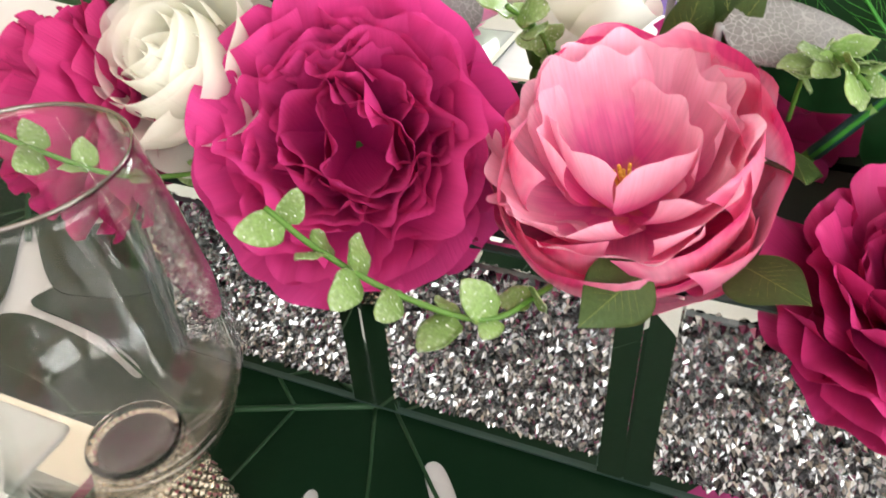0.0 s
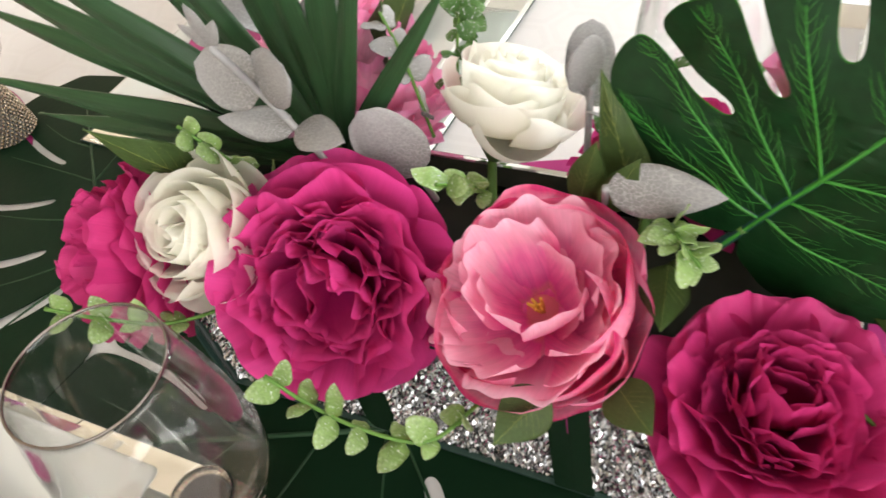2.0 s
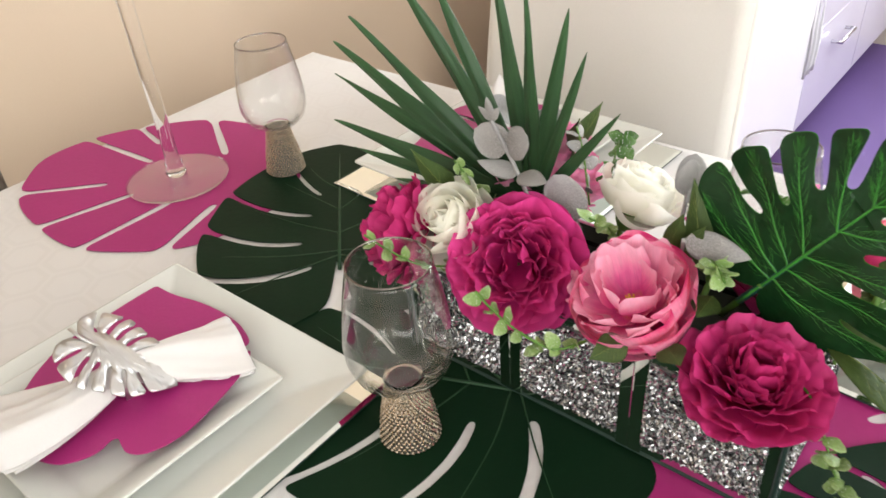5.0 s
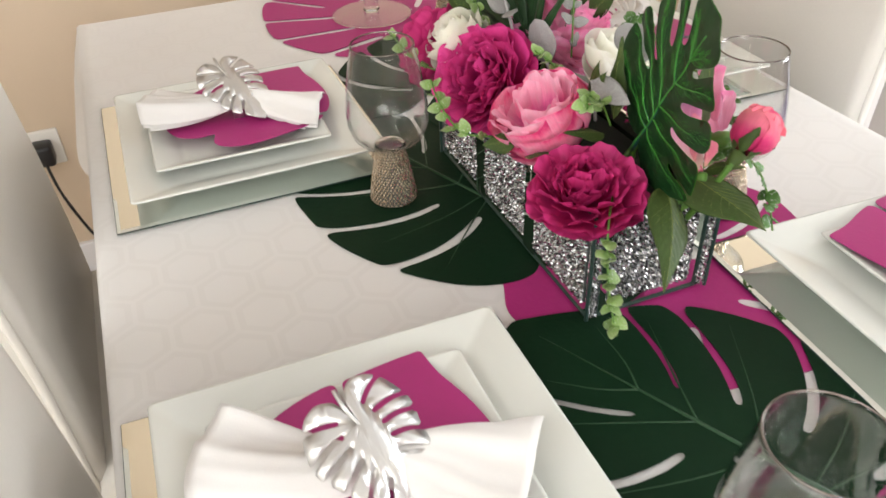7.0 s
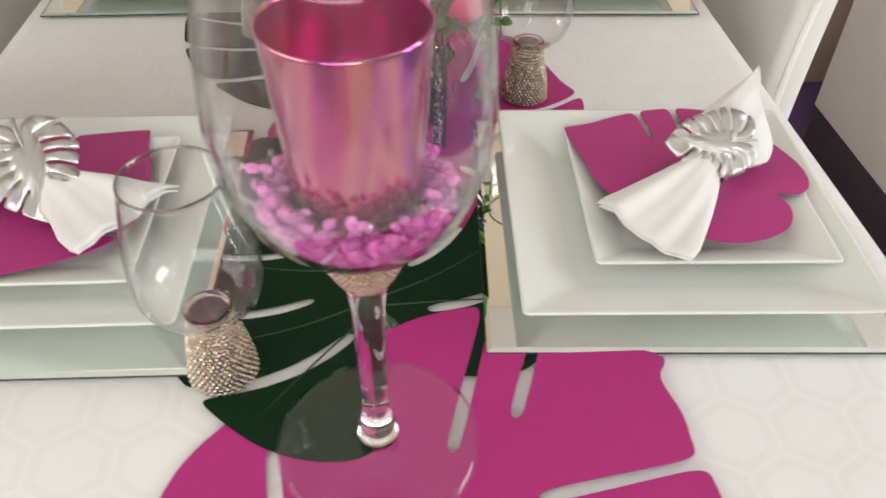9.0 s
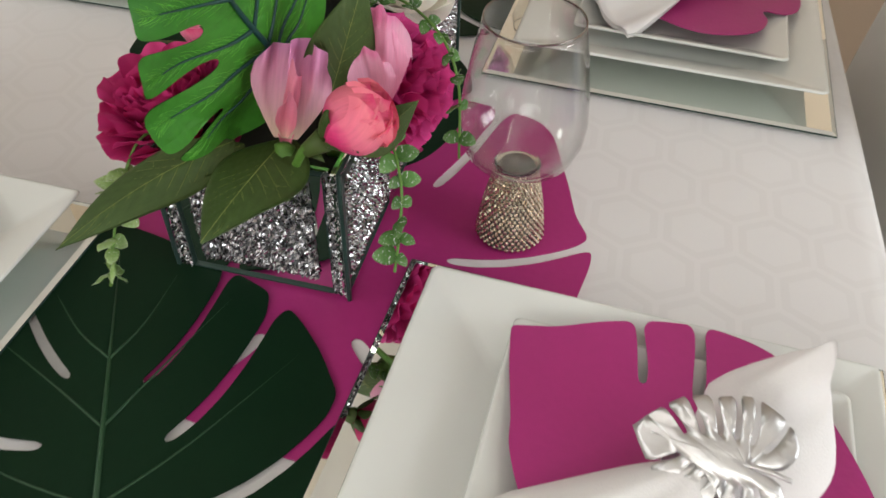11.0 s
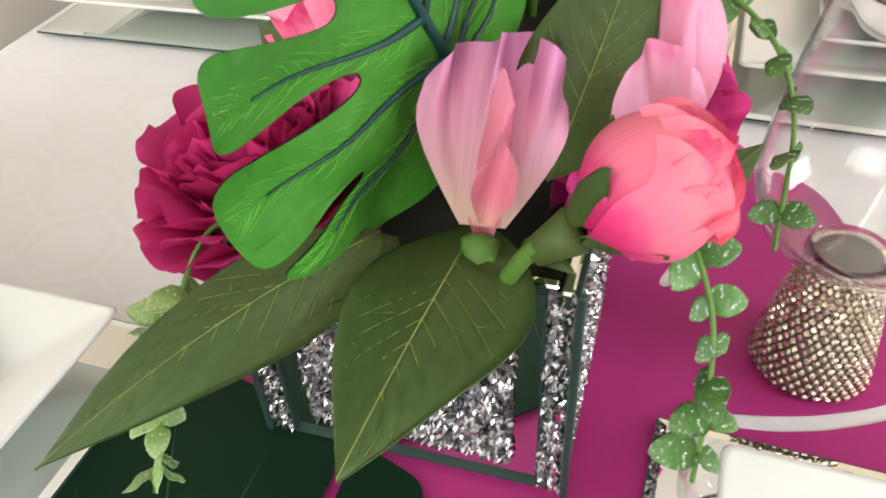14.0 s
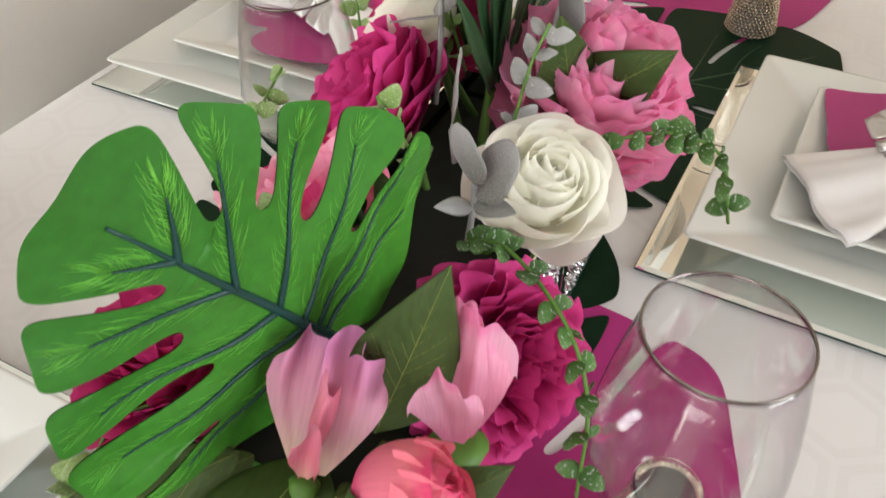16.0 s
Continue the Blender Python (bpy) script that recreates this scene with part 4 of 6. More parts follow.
def goblet(m):
    ob = thing("goblet", m, "clear glass goblet with a platinum rim on a rhinestone foot", "glass", "goblets")
    cone = [(0.0242, 0.002), (0.023, 0.012), (0.0203, 0.03), (0.0166, 0.048), (0.014, 0.062)]
    part("foot", lathe([(0, 0.0), (0.023, 0.0)] + [(r - 0.0012, z) for r, z in cone] + [(0, 0.062)], 32), M_BACKING, ob, "grey foot core")
    tagged(part("stone_crust", bead_skin(cone, 0.0034), None, ob, "rows of champagne rhinestones"), kind="stuff")
    part("collar", lathe([(0.0, 0.064), (0.0114, 0.064), (0.012, 0.0632), (0.012, 0.0615), (0, 0.0615)], 32), M_DISC, ob, "round dark silver disc under the bowl")
    wall = [(0.0155, 0.0652), (0.0195, 0.0662), (0.027, 0.0692), (0.0325, 0.0742), (0.0365, 0.079), (0.0412, 0.093), (0.0418, 0.107), (0.0395, 0.128), (0.036, 0.15), (0.0317, 0.172), (0.0308, 0.1765)]
    inner = [(0.0303, 0.1765), (0.0311, 0.172), (0.0353, 0.15), (0.0387, 0.128), (0.0409, 0.107), (0.0402, 0.0945), (0.0353, 0.081), (0.0313, 0.0764), (0.026, 0.0714), (0.0192, 0.068), (0.0156, 0.0668), (0.0155, 0.0652)]
    bowl = part("bowl", lathe(wall + inner, 64), M_THIN, ob, "clear tapered bowl")
    bowl.visible_shadow = False
    base = [(0.0, 0.0646), (0.0125, 0.0646), (0.015, 0.0652), (0.016, 0.066), (0.0155, 0.067), (0.0145, 0.0674), (0.0125, 0.0668), (0.0, 0.0664)]
    part("bowl_base", lathe(base, 64), M_GLASS, ob, "thick clear glass bottom").visible_shadow = False
    part("rim", lathe([(0.03, 0.1764), (0.03, 0.1772), (0.0305, 0.1776), (0.031, 0.1772), (0.031, 0.1764), (0.0305, 0.1761), (0.03, 0.1764)], 64), M_RIM, ob, "thin platinum rim")
    for child in ob.children:
        child.data.transform(Matrix.Diagonal((1, 1, 0.972, 1)))
    return ob


G_A = goblet(pose(-0.143, 0.079, TABLE_Z + 0.0025, 0, 0, 20))
copy_thing(G_A, pose(-0.111, -0.452, TABLE_Z + 0.004, 0, 0, 75))
copy_thing(G_A, pose(0.157, -0.084, TABLE_Z + 0.002, 0, 0, 140))
copy_thing(G_A, pose(0.103, 0.507, TABLE_Z + 0.004, 0, 0, 230))


def wine_glass(m, seed, up=0.0):
    ob = thing("candle_wine_glass", m, "tall wine glass holding pink crystals and a magenta candle cup", "wine glass", "candle glasses")
    foot = [(0.0, 0.0), (0.055, 0.0), (0.066, 0.001), (0.0665, 0.002), (0.06, 0.0032), (0.03, 0.005), (0.0, 0.0065)]
    part("foot", lathe(foot, 72), M_THIN, ob, "thin clear glass foot").visible_shadow = False
    stem = [(0.0, 0.0062), (0.012, 0.0062), (0.0135, 0.011), (0.0105, 0.017), (0.0115, 0.023), (0.009, 0.032), (0.0085, 0.07), (0.0095, 0.13 + up), (0.0125, 0.158 + up), (0.0, 0.176 + up)]
    part("stem", lathe(stem, 40), M_GLASS, ob, "solid clear glass stem").visible_shadow = False
    out = [(0.0125, 0.17), (0.022, 0.177), (0.038, 0.188), (0.053, 0.205), (0.062, 0.23), (0.0645, 0.258), (0.062, 0.29), (0.055, 0.33), (0.048, 0.357)]
    high = Matrix.Translation((0, 0, up))
    bowl = part("bowl", lathe(out + [(r - 0.001, z) for r, z in out[::-1]] + out[:1], 72), M_THIN, ob, "clear balloon bowl", m=high)
    bowl.visible_shadow = False
    collar = [(0.0125, 0.15), (0.016, 0.156), (0.0205, 0.166), (0.0235, 0.1765)]
    tagged(part("stone_crust", bead_skin(collar, 0.0027, 5), None, ob, "collar of champagne rhinestones", m=high), kind="stuff")
    cup_out = [(0.0, 0.2), (0.0275, 0.2), (0.03, 0.203), (0.032, 0.23), (0.0368, 0.294), (0.037, 0.296)]
    cup_in = [(0.0355, 0.2935), (0.0351, 0.286), (0.0308, 0.24), (0.0, 0.238)]
    cup = part("candle_cup", lathe(cup_out + [(0.0362, 0.2962), (0.0358, 0.294)], 56), M_CUP, ob, "rose pink metallic glass candle cup", m=high)
    part("lining", lathe(cup_in, 56), M_CUP_IN, cup, "shiny magenta inside")
    part("wax", lathe([(0, 0.2385), (0.0305, 0.2385), (0.0305, 0.2405), (0, 0.242)], 32), M_WAX, ob, "pale candle wax", m=high)
    rng = random.Random(seed)
    verts, faces = [], []
    shapes = []
    ico = bmesh.new()
    bmesh.ops.create_icosphere(ico, subdivisions=1, radius=1.0)
    iv = [v.co.copy() for v in ico.verts]
    index = {v: i for i, v in enumerate(ico.verts)}
    fs = [[index[v] for v in f.verts] for f in ico.faces]
    ico.free()
    count = 0
    while count < 1150:
        z = rng.uniform(0.186, 0.211 if rng.random() < 0.8 else 0.219)
        lim = np.interp(z, [0.178, 0.188, 0.205, 0.23], [0.02, 0.036, 0.051, 0.06]) - 0.006
        low = 0.0 if z < 0.192 else 0.035
        if lim <= low:
            continue
        r = math.sqrt(rng.uniform(low * low, lim * lim))
        a = rng.uniform(0, TAU)
        q = Euler((rng.uniform(0, 6), rng.uniform(0, 6), 0)).to_matrix()
        s = rng.uniform(0.0022, 0.004)
        c = Vector((r * math.cos(a), r * math.sin(a), z))
        base = len(verts)
        verts += [tuple(c + q @ Vector((v.x * s * 1.2, v.y * s * 0.85, v.z * s))) for v in iv]
        faces += [[base + f for f in face] for face in fs]
        count += 1
    me = bpy.data.meshes.new("crystal_bead_heap")
    me.from_pydata(verts, [], faces)
    me.materials.append(M_PINK_BEAD)
    tagged(part("crystal_bead_heap", me, None, ob, "loose pink acrylic crystals", m=high), kind="stuff")
    return ob


wine_glass(pose(0.0, -0.52, TABLE_Z + 0.0062), 4)
wine_glass(pose(0.009, 0.615, TABLE_Z + 0.003, 0, 0, 130), 9, 0.1)

# ---- place settings ----
def square_plate(size, rise, rim, thick=0.004):
    """A square dish: flat middle, sloping rim with rounded corners, and a low foot."""
    def ring(half, z, corner, n=6):
        pts = []
        for cx, cy, a0 in ((1, 1, 0), (-1, 1, 90), (-1, -1, 180), (1, -1, 270)):
            for i in range(n + 1):
                a = radians(a0 + 90 * i / n)
                pts.append(((half - corner) * cx + corner * math.cos(a), (half - corner) * cy + corner * math.sin(a), z))
        return pts
    h = size / 2
    levels = [(h * 0.45, 0.0, 0.008), (h * 0.47, 0.002, 0.008), (h - rim, 0.003, 0.007), (h - rim * 0.85, 0.0048, 0.006), (h - 0.001, rise - thick * 0.7, 0.0045), (h, rise - thick * 0.3, 0.0045),
              (h - 0.0008, rise, 0.0045), (h - 0.003, rise - 0.0004, 0.004), (h - rim * 0.9, 0.0042 + thick, 0.006), (h - rim * 0.99, 0.003 + thick, 0.006), (h - rim * 1.12, 0.0026 + thick, 0.006)]
    bm = bmesh.new()
    rings = [[bm.verts.new(p) for p in ring(*lv)] for lv in levels]
    for a, b in zip(rings, rings[1:]):
        n = len(a)
        for i in range(n):
            bm.faces.new((a[i], a[(i + 1) % n], b[(i + 1) % n], b[i]))
    bm.faces.new(rings[0][::-1])
    bm.faces.new(rings[-1])
    bmesh.ops.recalc_face_normals(bm, faces=bm.faces[:])
    return bm


def bevelled_mirror(size, thick):
    bm = bmesh.new()
    h = size / 2
    lv = [(h, 0), (h, thick * 0.55), (h - 0.004, thick)]
    rings = [[bm.verts.new((sx * a, sy * a, z)) for sx, sy in ((-1, -1), (1, -1), (1, 1), (-1, 1))] for a, z in lv]
    for a, b in zip(rings, rings[1:]):
        for i in range(4):
            bm.faces.new((a[i], a[(i + 1) % 4], b[(i + 1) % 4], b[i]))
    bm.faces.new(rings[0][::-1])
    bm.faces.new(rings[-1])
    return bm


DINNER = mesh_of(square_plate(0.276, 0.026, 0.052), "dinner_plate", M_PORCELAIN)
SIDE = mesh_of(square_plate(0.196, 0.02, 0.032), "side_plate", M_PORCELAIN)
CARD_HALF = [(0.002, 0.0), (0.012, -0.017), (0.03, -0.02), (0.054, -0.006), (0.077, 0.024), (0.095, 0.056), (0.1, 0.084), (0.09, 0.115), (0.07, 0.141), (0.045, 0.163), (0.02, 0.18), (0.0, 0.199)]
CARD_HALF_LEFT = [(0.002, 0.0), (0.014, -0.014), (0.04, -0.018), (0.07, 0.0), (0.087, 0.028), (0.09, 0.07), (0.08, 0.11), (0.062, 0.14), (0.045, 0.156), (0.02, 0.181), (0.0, 0.199)]


def card_mesh(right, left):
    """A cut paper leaf; its stalk notch is the origin, its tip along +y."""
    return mesh_of(flat_leaf(soften(monstera_outline(right, CARD_HALF, -0.006, left, CARD_HALF_LEFT), 0.0022, 2), 0.0008), "card_leaf", M_PINK_PAPER, False)


CARD = card_mesh([((0.05, 0.06), (0.1, 0.088), 0.0075)], [((0.028, 0.122), (0.05, 0.152), 0.0055)])
CARD_FLIP = card_mesh([((0.042, 0.094), (0.086, 0.122), 0.0075), ((0.027, 0.121), (0.062, 0.15), 0.006)], [])


def napkin_mesh(lift_a, lift_b, spread_a, spread_b, seed, turn_b=0.0, skew=0.0, stand=0.0, peak=0.0):
    """A linen napkin drawn through a ring: one end a soft folded bundle of layers, the other an open fan.
    turn_b, skew: how the fan's end swings and slants; stand: how far it rears up behind the ring, peak: how sharply that end narrows."""
    rng = random.Random(seed)
    ns, nu = 30, 28
    ph = [rng.uniform(0, TAU) for _ in range(6)]

    def surf(s, u, level):
        a = abs(s)
        lift, spread = (lift_b, spread_b) if s > 0 else (lift_a, spread_a)
        w = 0.011 + (spread - 0.011) * min(1.0, a * 1.12) ** 0.72
        if s > 0:
            w *= 1 - peak * max(0.0, (a - 0.4) / 0.6)
        x = 0.1 * s
        y = u * w
        if s > 0:
            x += skew * u * a
        else:
            x += 0.008 * (1 - u * u) * a * -1 + 0.006 * u * a
        crown = 0.018 * (1 - u * u) ** 0.8 * (1 - 0.55 * a) + 0.013 * (1 - a) ** 1.5
        fold = (0.0038 * math.cos(3.6 * u + ph[0 if s < 0 else 1]) + 0.0016 * math.sin(7.5 * u + ph[2] + 2 * s) + 0.0007 * math.sin(15 * u + ph[4] + 5 * s)) * min(1, a * 1.6)
        z = 0.008 + crown + fold + lift * a ** 1.4
        if s > 0 and stand:
            z += stand * a ** 1.2 * (0.55 + 0.45 * math.cos(1.9 * (u - 0.25)))
            x *= 1 - 0.35 * a * a
        if s > 0 and turn_b:
            c, n = math.cos(radians(turn_b) * min(1, 1.4 * a)), math.sin(radians(turn_b) * min(1, 1.4 * a))
            x, y = c * x - n * y, n * x + c * y
        return Vector((x, y, z - level))

    def sheet(shift, shrink, drop, s0, s1):
        g = []
        for i in range(ns + 1):
            s = s0 + (s1 - s0) * i / ns
            row = []
            for k in range(nu + 1):
                u = -1 + 2 * k / nu
                p = surf(s * shrink, u * (0.99 - 0.03 * shift), drop * abs(s) ** 0.7 + 0.0004)
                row.append(p)
            g.append(row)
        return g

    def add(g, thick):
        bm = bmesh.new()
        top = [[bm.verts.new((p.x, p.y, max(0.0022 + thick, p.z))) for p in row] for row in g]
        low = [[bm.verts.new((p.x, p.y, max(0.0012, p.z - thick))) for p in row] for row in g]
        n, m = len(g) - 1, len(g[0]) - 1
        for i in range(n):
            for k in range(m):
                bm.faces.new((top[i][k], top[i + 1][k], top[i + 1][k + 1], top[i][k + 1]))
                bm.faces.new((low[i][k], low[i][k + 1], low[i + 1][k + 1], low[i + 1][k]))
        for k in range(m):
            bm.faces.new((top[0][k], top[0][k + 1], low[0][k + 1], low[0][k]))
            bm.faces.new((top[n][k + 1], top[n][k], low[n][k], low[n][k + 1]))
        for i in range(n):
            bm.faces.new((top[i + 1][0], top[i][0], low[i][0], low[i + 1][0]))
            bm.faces.new((top[i][m], top[i + 1][m], low[i + 1][m], low[i][m]))
        bmesh.ops.recalc_face_normals(bm, faces=bm.faces[:])
        return bm

    # the top cloth and two layers tucked under it, each set back a little
    return [add(sheet(0, 1.0, 0.0, -1.0, 1.0), 0.0011), add(sheet(1, 0.985, 0.0052, -1.0, 1.0), 0.0011), add(sheet(2, 0.93, 0.0105, -1.0, 0.9), 0.0013)]


def bent_leaf(outline, scale, thick, bend, cell=0.0):
    """A cut leaf with a gentle curve across it and along it."""
    bm = flat_leaf(outline, thick, scale)
    bmesh.ops.subdivide_edges(bm, edges=[e for e in bm.edges if e.calc_length() > 0.012], cuts=2)
    bmesh.ops.triangulate(bm, faces=bm.faces[:])
    for v in bm.verts:
        v.co.z += bend(v.co.x, v.co.y)
    return bm


RING_SLOTS = [((0.045, -0.045), (0.13, -0.08), 0.014), ((0.055, -0.012), (0.163, 0.0), 0.015), ((0.056, 0.024), (0.155, 0.05), 0.015), ((0.052, 0.062), (0.135, 0.1), 0.015),
              ((0.042, 0.1), (0.112, 0.155), 0.014), ((0.028, 0.14), (0.075, 0.2), 0.012)]


def ring_parts():
    bend = lambda x, y: 0.0085 - 2.2 * x * x - 0.6 * y * y + 0.0006 * math.sin(abs(x) * 320 + y * 60)
    leaf = mesh_of(bent_leaf(monstera_outline(RING_SLOTS, bend=-0.012), 0.23, 0.0012, bend), "ring_leaf", M_SILVER)
    bm = bmesh.new()
    tube([(0, -0.026, 0.0125), (0.001, -0.015, 0.0098), (0, 0.0, 0.0085), (0, 0.03, 0.009), (0, 0.055, 0.0068)], [0.0014, 0.0015, 0.0013, 0.0011, 0.0005], 6, bm)
    rib = mesh_of(bm, "ring_rib", M_SILVER)
    band = bmesh.new()
    prof = []
    for i in range(40):
        a = TAU * i / 40
        prof.append((0.021 * math.cos(a), 0.019 * math.sin(a)))
    rows = []
    for dy in (-0.006, 0.006):
        for k in (1.0, 0.93):
            rows.append([band.verts.new((0.0 + dy, p[0] * k, 0.019 + p[1] * k)) for p in prof])
    order = [rows[0], rows[2], rows[3], rows[1], rows[0]]
    for a, b in zip(order, order[1:]):
        for i in range(40):
            band.faces.new((a[i], a[(i + 1) % 40], b[(i + 1) % 40], b[i]))
    bmesh.ops.recalc_face_normals(band, faces=band.faces[:])
    return leaf, rib, mesh_of(band, "ring_band", M_SILVER)


RING_LEAF, RING_RIB, RING_BAND = ring_parts()


def place_setting(mirror, dinner, side, card, mesh, napkin, leaf_pose, lifts, small=1.0):
    """mirror, dinner, side, card: (x, y, turn) each; napkin: (x, y, turn); leaf_pose: turn, tilt x, tilt y and shift of the ring's leaf."""
    z = TABLE_Z + 0.0036
    ob = thing("mirror_placemat", pose(*mirror[:2], z, 0, 0, mirror[2]), "square mirror glass placemat under two white plates", "placemat", "place settings")
    part("glass", bevelled_mirror(0.313, 0.003), M_MIRROR, ob, smooth=False)
    edge = bmesh.new()
    for a in range(4):
        join(edge, box(0.3132, 0.0006, 0.0014, centre=(0, -0.1567, 0.0009)), Matrix.Rotation(a * math.pi / 2, 4, "Z"))
    part("edge", edge, M_MIRROR_EDGE, ob, "dark cut edge", smooth=False)
    d = part("dinner_plate", DINNER, None, m=pose(*dinner[:2], z + 0.0032, 0, 0, dinner[2]))
    tagged(d, "large square white porcelain plate on a mirror placemat", "plate", "place settings")
    s = part("side_plate", SIDE, None, m=pose(*side[:2], z + 0.0101, 0, 0, side[2]))
    tagged(s, "small square white porcelain plate on a larger plate", "plate", "place settings")
    c = part("card_leaf", mesh, None, m=pose(*card[:2], z + 0.0232 + (card[3] if len(card) > 3 else 0), 0, 0, card[2]))
    tagged(c, "magenta card monstera leaf lying on a plate", "paper leaf", "place settings")
    n = thing("napkin", pose(*napkin[:2], z + 0.0245, 0, 0, napkin[2]), "white linen napkin fanned out through a silver ring", "napkin", "place settings")
    for layer in napkin_mesh(*lifts):
        part("layer", layer, M_LINEN, n)
    r = thing("napkin_ring", pose(*napkin[:2], z + 0.0255, 0, 0, napkin[2]), "silver napkin ring topped with a monstera leaf", "napkin ring", "place settings")
    part("band", RING_BAND, None, r, "plain silver band")
    top = part("leaf", RING_LEAF, None, r, "pierced silver monstera leaf", m=pose(leaf_pose[3], leaf_pose[4], 0.0395, leaf_pose[1], leaf_pose[2], leaf_pose[0]) @ Matrix.Scale(small, 4))
    part("rib", RING_RIB, None, top)


place_setting((-0.287, -0.297, -1.2), (-0.28, -0.292, -0.8), (-0.283, -0.289, -0.6), (-0.336, -0.342, -38, 0.008), CARD, (-0.282, -0.285, -14), (221, -30, 0, -0.009, 0.0128), (0.042, 0.012, 0.042, 0.05, 3, -14, 0.008), 1.12)
place_setting((-0.269, 0.285, 0), (-0.267, 0.272, 0), (-0.275, 0.285, -0.8), (-0.303, 0.243, -43, 0.008), CARD, (-0.266, 0.286, -9), (217, -30, 0, -0.007, 0.0138), (0.024, 0.004, 0.042, 0.044, 8, -12, 0.0), 1.12)
place_setting((0.244, -0.3, -3.1), (0.249, -0.305, -2.6), (0.271, -0.293, -2.4), (0.341, -0.313, 56, 0.0095), CARD_FLIP, (0.285, -0.285, 44), (38, -10, -38, 0.012, -0.008), (0.0, 0.02, 0.048, 0.058, 5, 0, 0.0, 0.05, 0.78), 0.86)
place_setting((0.259, 0.262, -2.6), (0.262, 0.262, -2.2), (0.272, 0.266, -3), (0.345, 0.245, 54, 0.008), CARD_FLIP, (0.27, 0.27, 40), (38, -10, -30, -0.012, -0.004), (0.0, 0.02, 0.05, 0.05, 6, 0, 0.0, 0.03, 0.8), 0.88)

# ---- silk flowers ----
def petal_mesh(name, material, width=0.8, cup=0.22, belly=0.08, tip=0.0, ruffle=0.03, notch=0.0, seed=0, waves=7.0, nu=15, nv=11, mid=0.56, blunt=2.4, teeth=11, curl=0.0, wavy=0.0, crown=0.5, wrap=0.0):
    """One petal with a rounded rim, a unit long along +z, its outside towards +y; wrap: how far its sides close round the heart."""
    rng = random.Random(seed)
    ph = [rng.uniform(0, TAU) for _ in range(6)]
    skew = rng.uniform(-0.05, 0.05)
    bm = bmesh.new()
    g = []
    for k in range(nv):
        v = math.sin(math.pi / 2 * k / (nv - 1)) if k < nv - 1 else 1.0
        shape = 0.3 + 0.7 * math.sin(math.pi / 2 * min(1.0, v / mid))
        row = []
        for i in range(nu):
            u = -1 + 2 * i / (nu - 1)
            rim = 1 - crown * (1 - max(0.0, 1 - abs(u) ** blunt) ** (1 / blunt))
            rim *= 1 + wavy * math.sin(3.1 * u + ph[4]) + 0.6 * wavy * math.sin(7.3 * u + ph[5])
            if notch:
                rim -= notch * (0.5 + 0.5 * math.cos(u * teeth + ph[3])) * (0.6 + 0.4 * math.sin(2.3 * u + ph[1]))
            e = u * shape
            z = v * (1 + (rim - 1) * v * v)
            x = (math.sin(e * wrap) / wrap if wrap else e) * width / 2 + skew * v * v
            y = -cup * ((1 - math.cos(e * wrap)) / (1 - math.cos(wrap)) if wrap else e * e) + belly * math.sin(math.pi * v) + tip * v ** 4 + curl * v ** 6
            y += ruffle * v * v * math.sin(waves * u + ph[0]) + ruffle * 0.45 * v ** 3 * math.sin(waves * 2.2 * u + ph[1])
            x += ruffle * 0.35 * v ** 3 * math.sin(waves * 1.4 * u + ph[2])
            row.append(bm.verts.new((x, y, z)))
        g.append(row)
    for k in range(nv - 1):
        for i in range(nu - 1):
            bm.faces.new((g[k][i], g[k + 1][i], g[k + 1][i + 1], g[k][i + 1]))
    return mesh_of(bm, name, material)


def petal_set(name, material, n=3, **kw):
    return [petal_mesh(name, material, seed=31 * i + len(name), **kw) for i in range(n)]


def flower(name, place, axis, rings, label, category="flower", stem=0.07, calyx=0.012, group="silk flowers in the planter", roll=0.0, seed=0, material_stem=None, yaw=0.0, vary=0.08, spin=0):
    """rings: (petals, count, tilt, length, width, radius, height, turn jitter). place is the base of the head."""
    rng = random.Random(seed * 7 + 3)
    m = Matrix.Translation(place) @ axes(axis) @ Matrix.Rotation(radians(roll), 4, "Z")
    ob = thing(name, m, label, category, group)
    for ring, (meshes, count, tilt, length, width, radius, height, jit) in enumerate(rings):
        for i in range(count):
            phi = 360 * (i + 0.5 * (ring % 2)) / count + rng.uniform(-jit, jit)
            t = tilt + rng.uniform(-jit, jit) * 0.5
            s = length * rng.uniform(1 - vary, 1 + vary)
            mm = pose(0, 0, 0, 0, 0, phi) @ Matrix.Translation((0, radius, height)) @ pose(0, 0, 0, -t, rng.uniform(-jit, jit) * 0.6, 0) @ pose(0, 0, 0, 0, 0, yaw * (1 if spin == 0 else rng.choice((-1.2, -0.5, 0.6, 1.2))) + rng.uniform(-jit, jit) * 0.6)
            mm = mm @ Matrix.Diagonal((width * rng.uniform(0.92, 1.08), s, s, 1))
            part("petal", rng.choice(meshes), None, ob, m=mm)
    if calyx:
        part("calyx", lathe([(0, -0.018), (0.004, -0.017), (calyx * 0.8, -0.01), (calyx, -0.004), (calyx * 0.5, -0.002), (0, -0.002)], 14), material_stem or M_STEM, ob, "green calyx")
    if stem:
        down = m.inverted() @ Vector((place[0] * 0.45, place[1] * 0.96, TABLE_Z + 0.085))
        pts = curve_points([(0, 0, -0.006), (0, 0, -0.02), tuple(down)], 8)
        part("stem", tube(pts, 0.0026, 7), M_STEM, ob, "green plastic stem")
    return ob


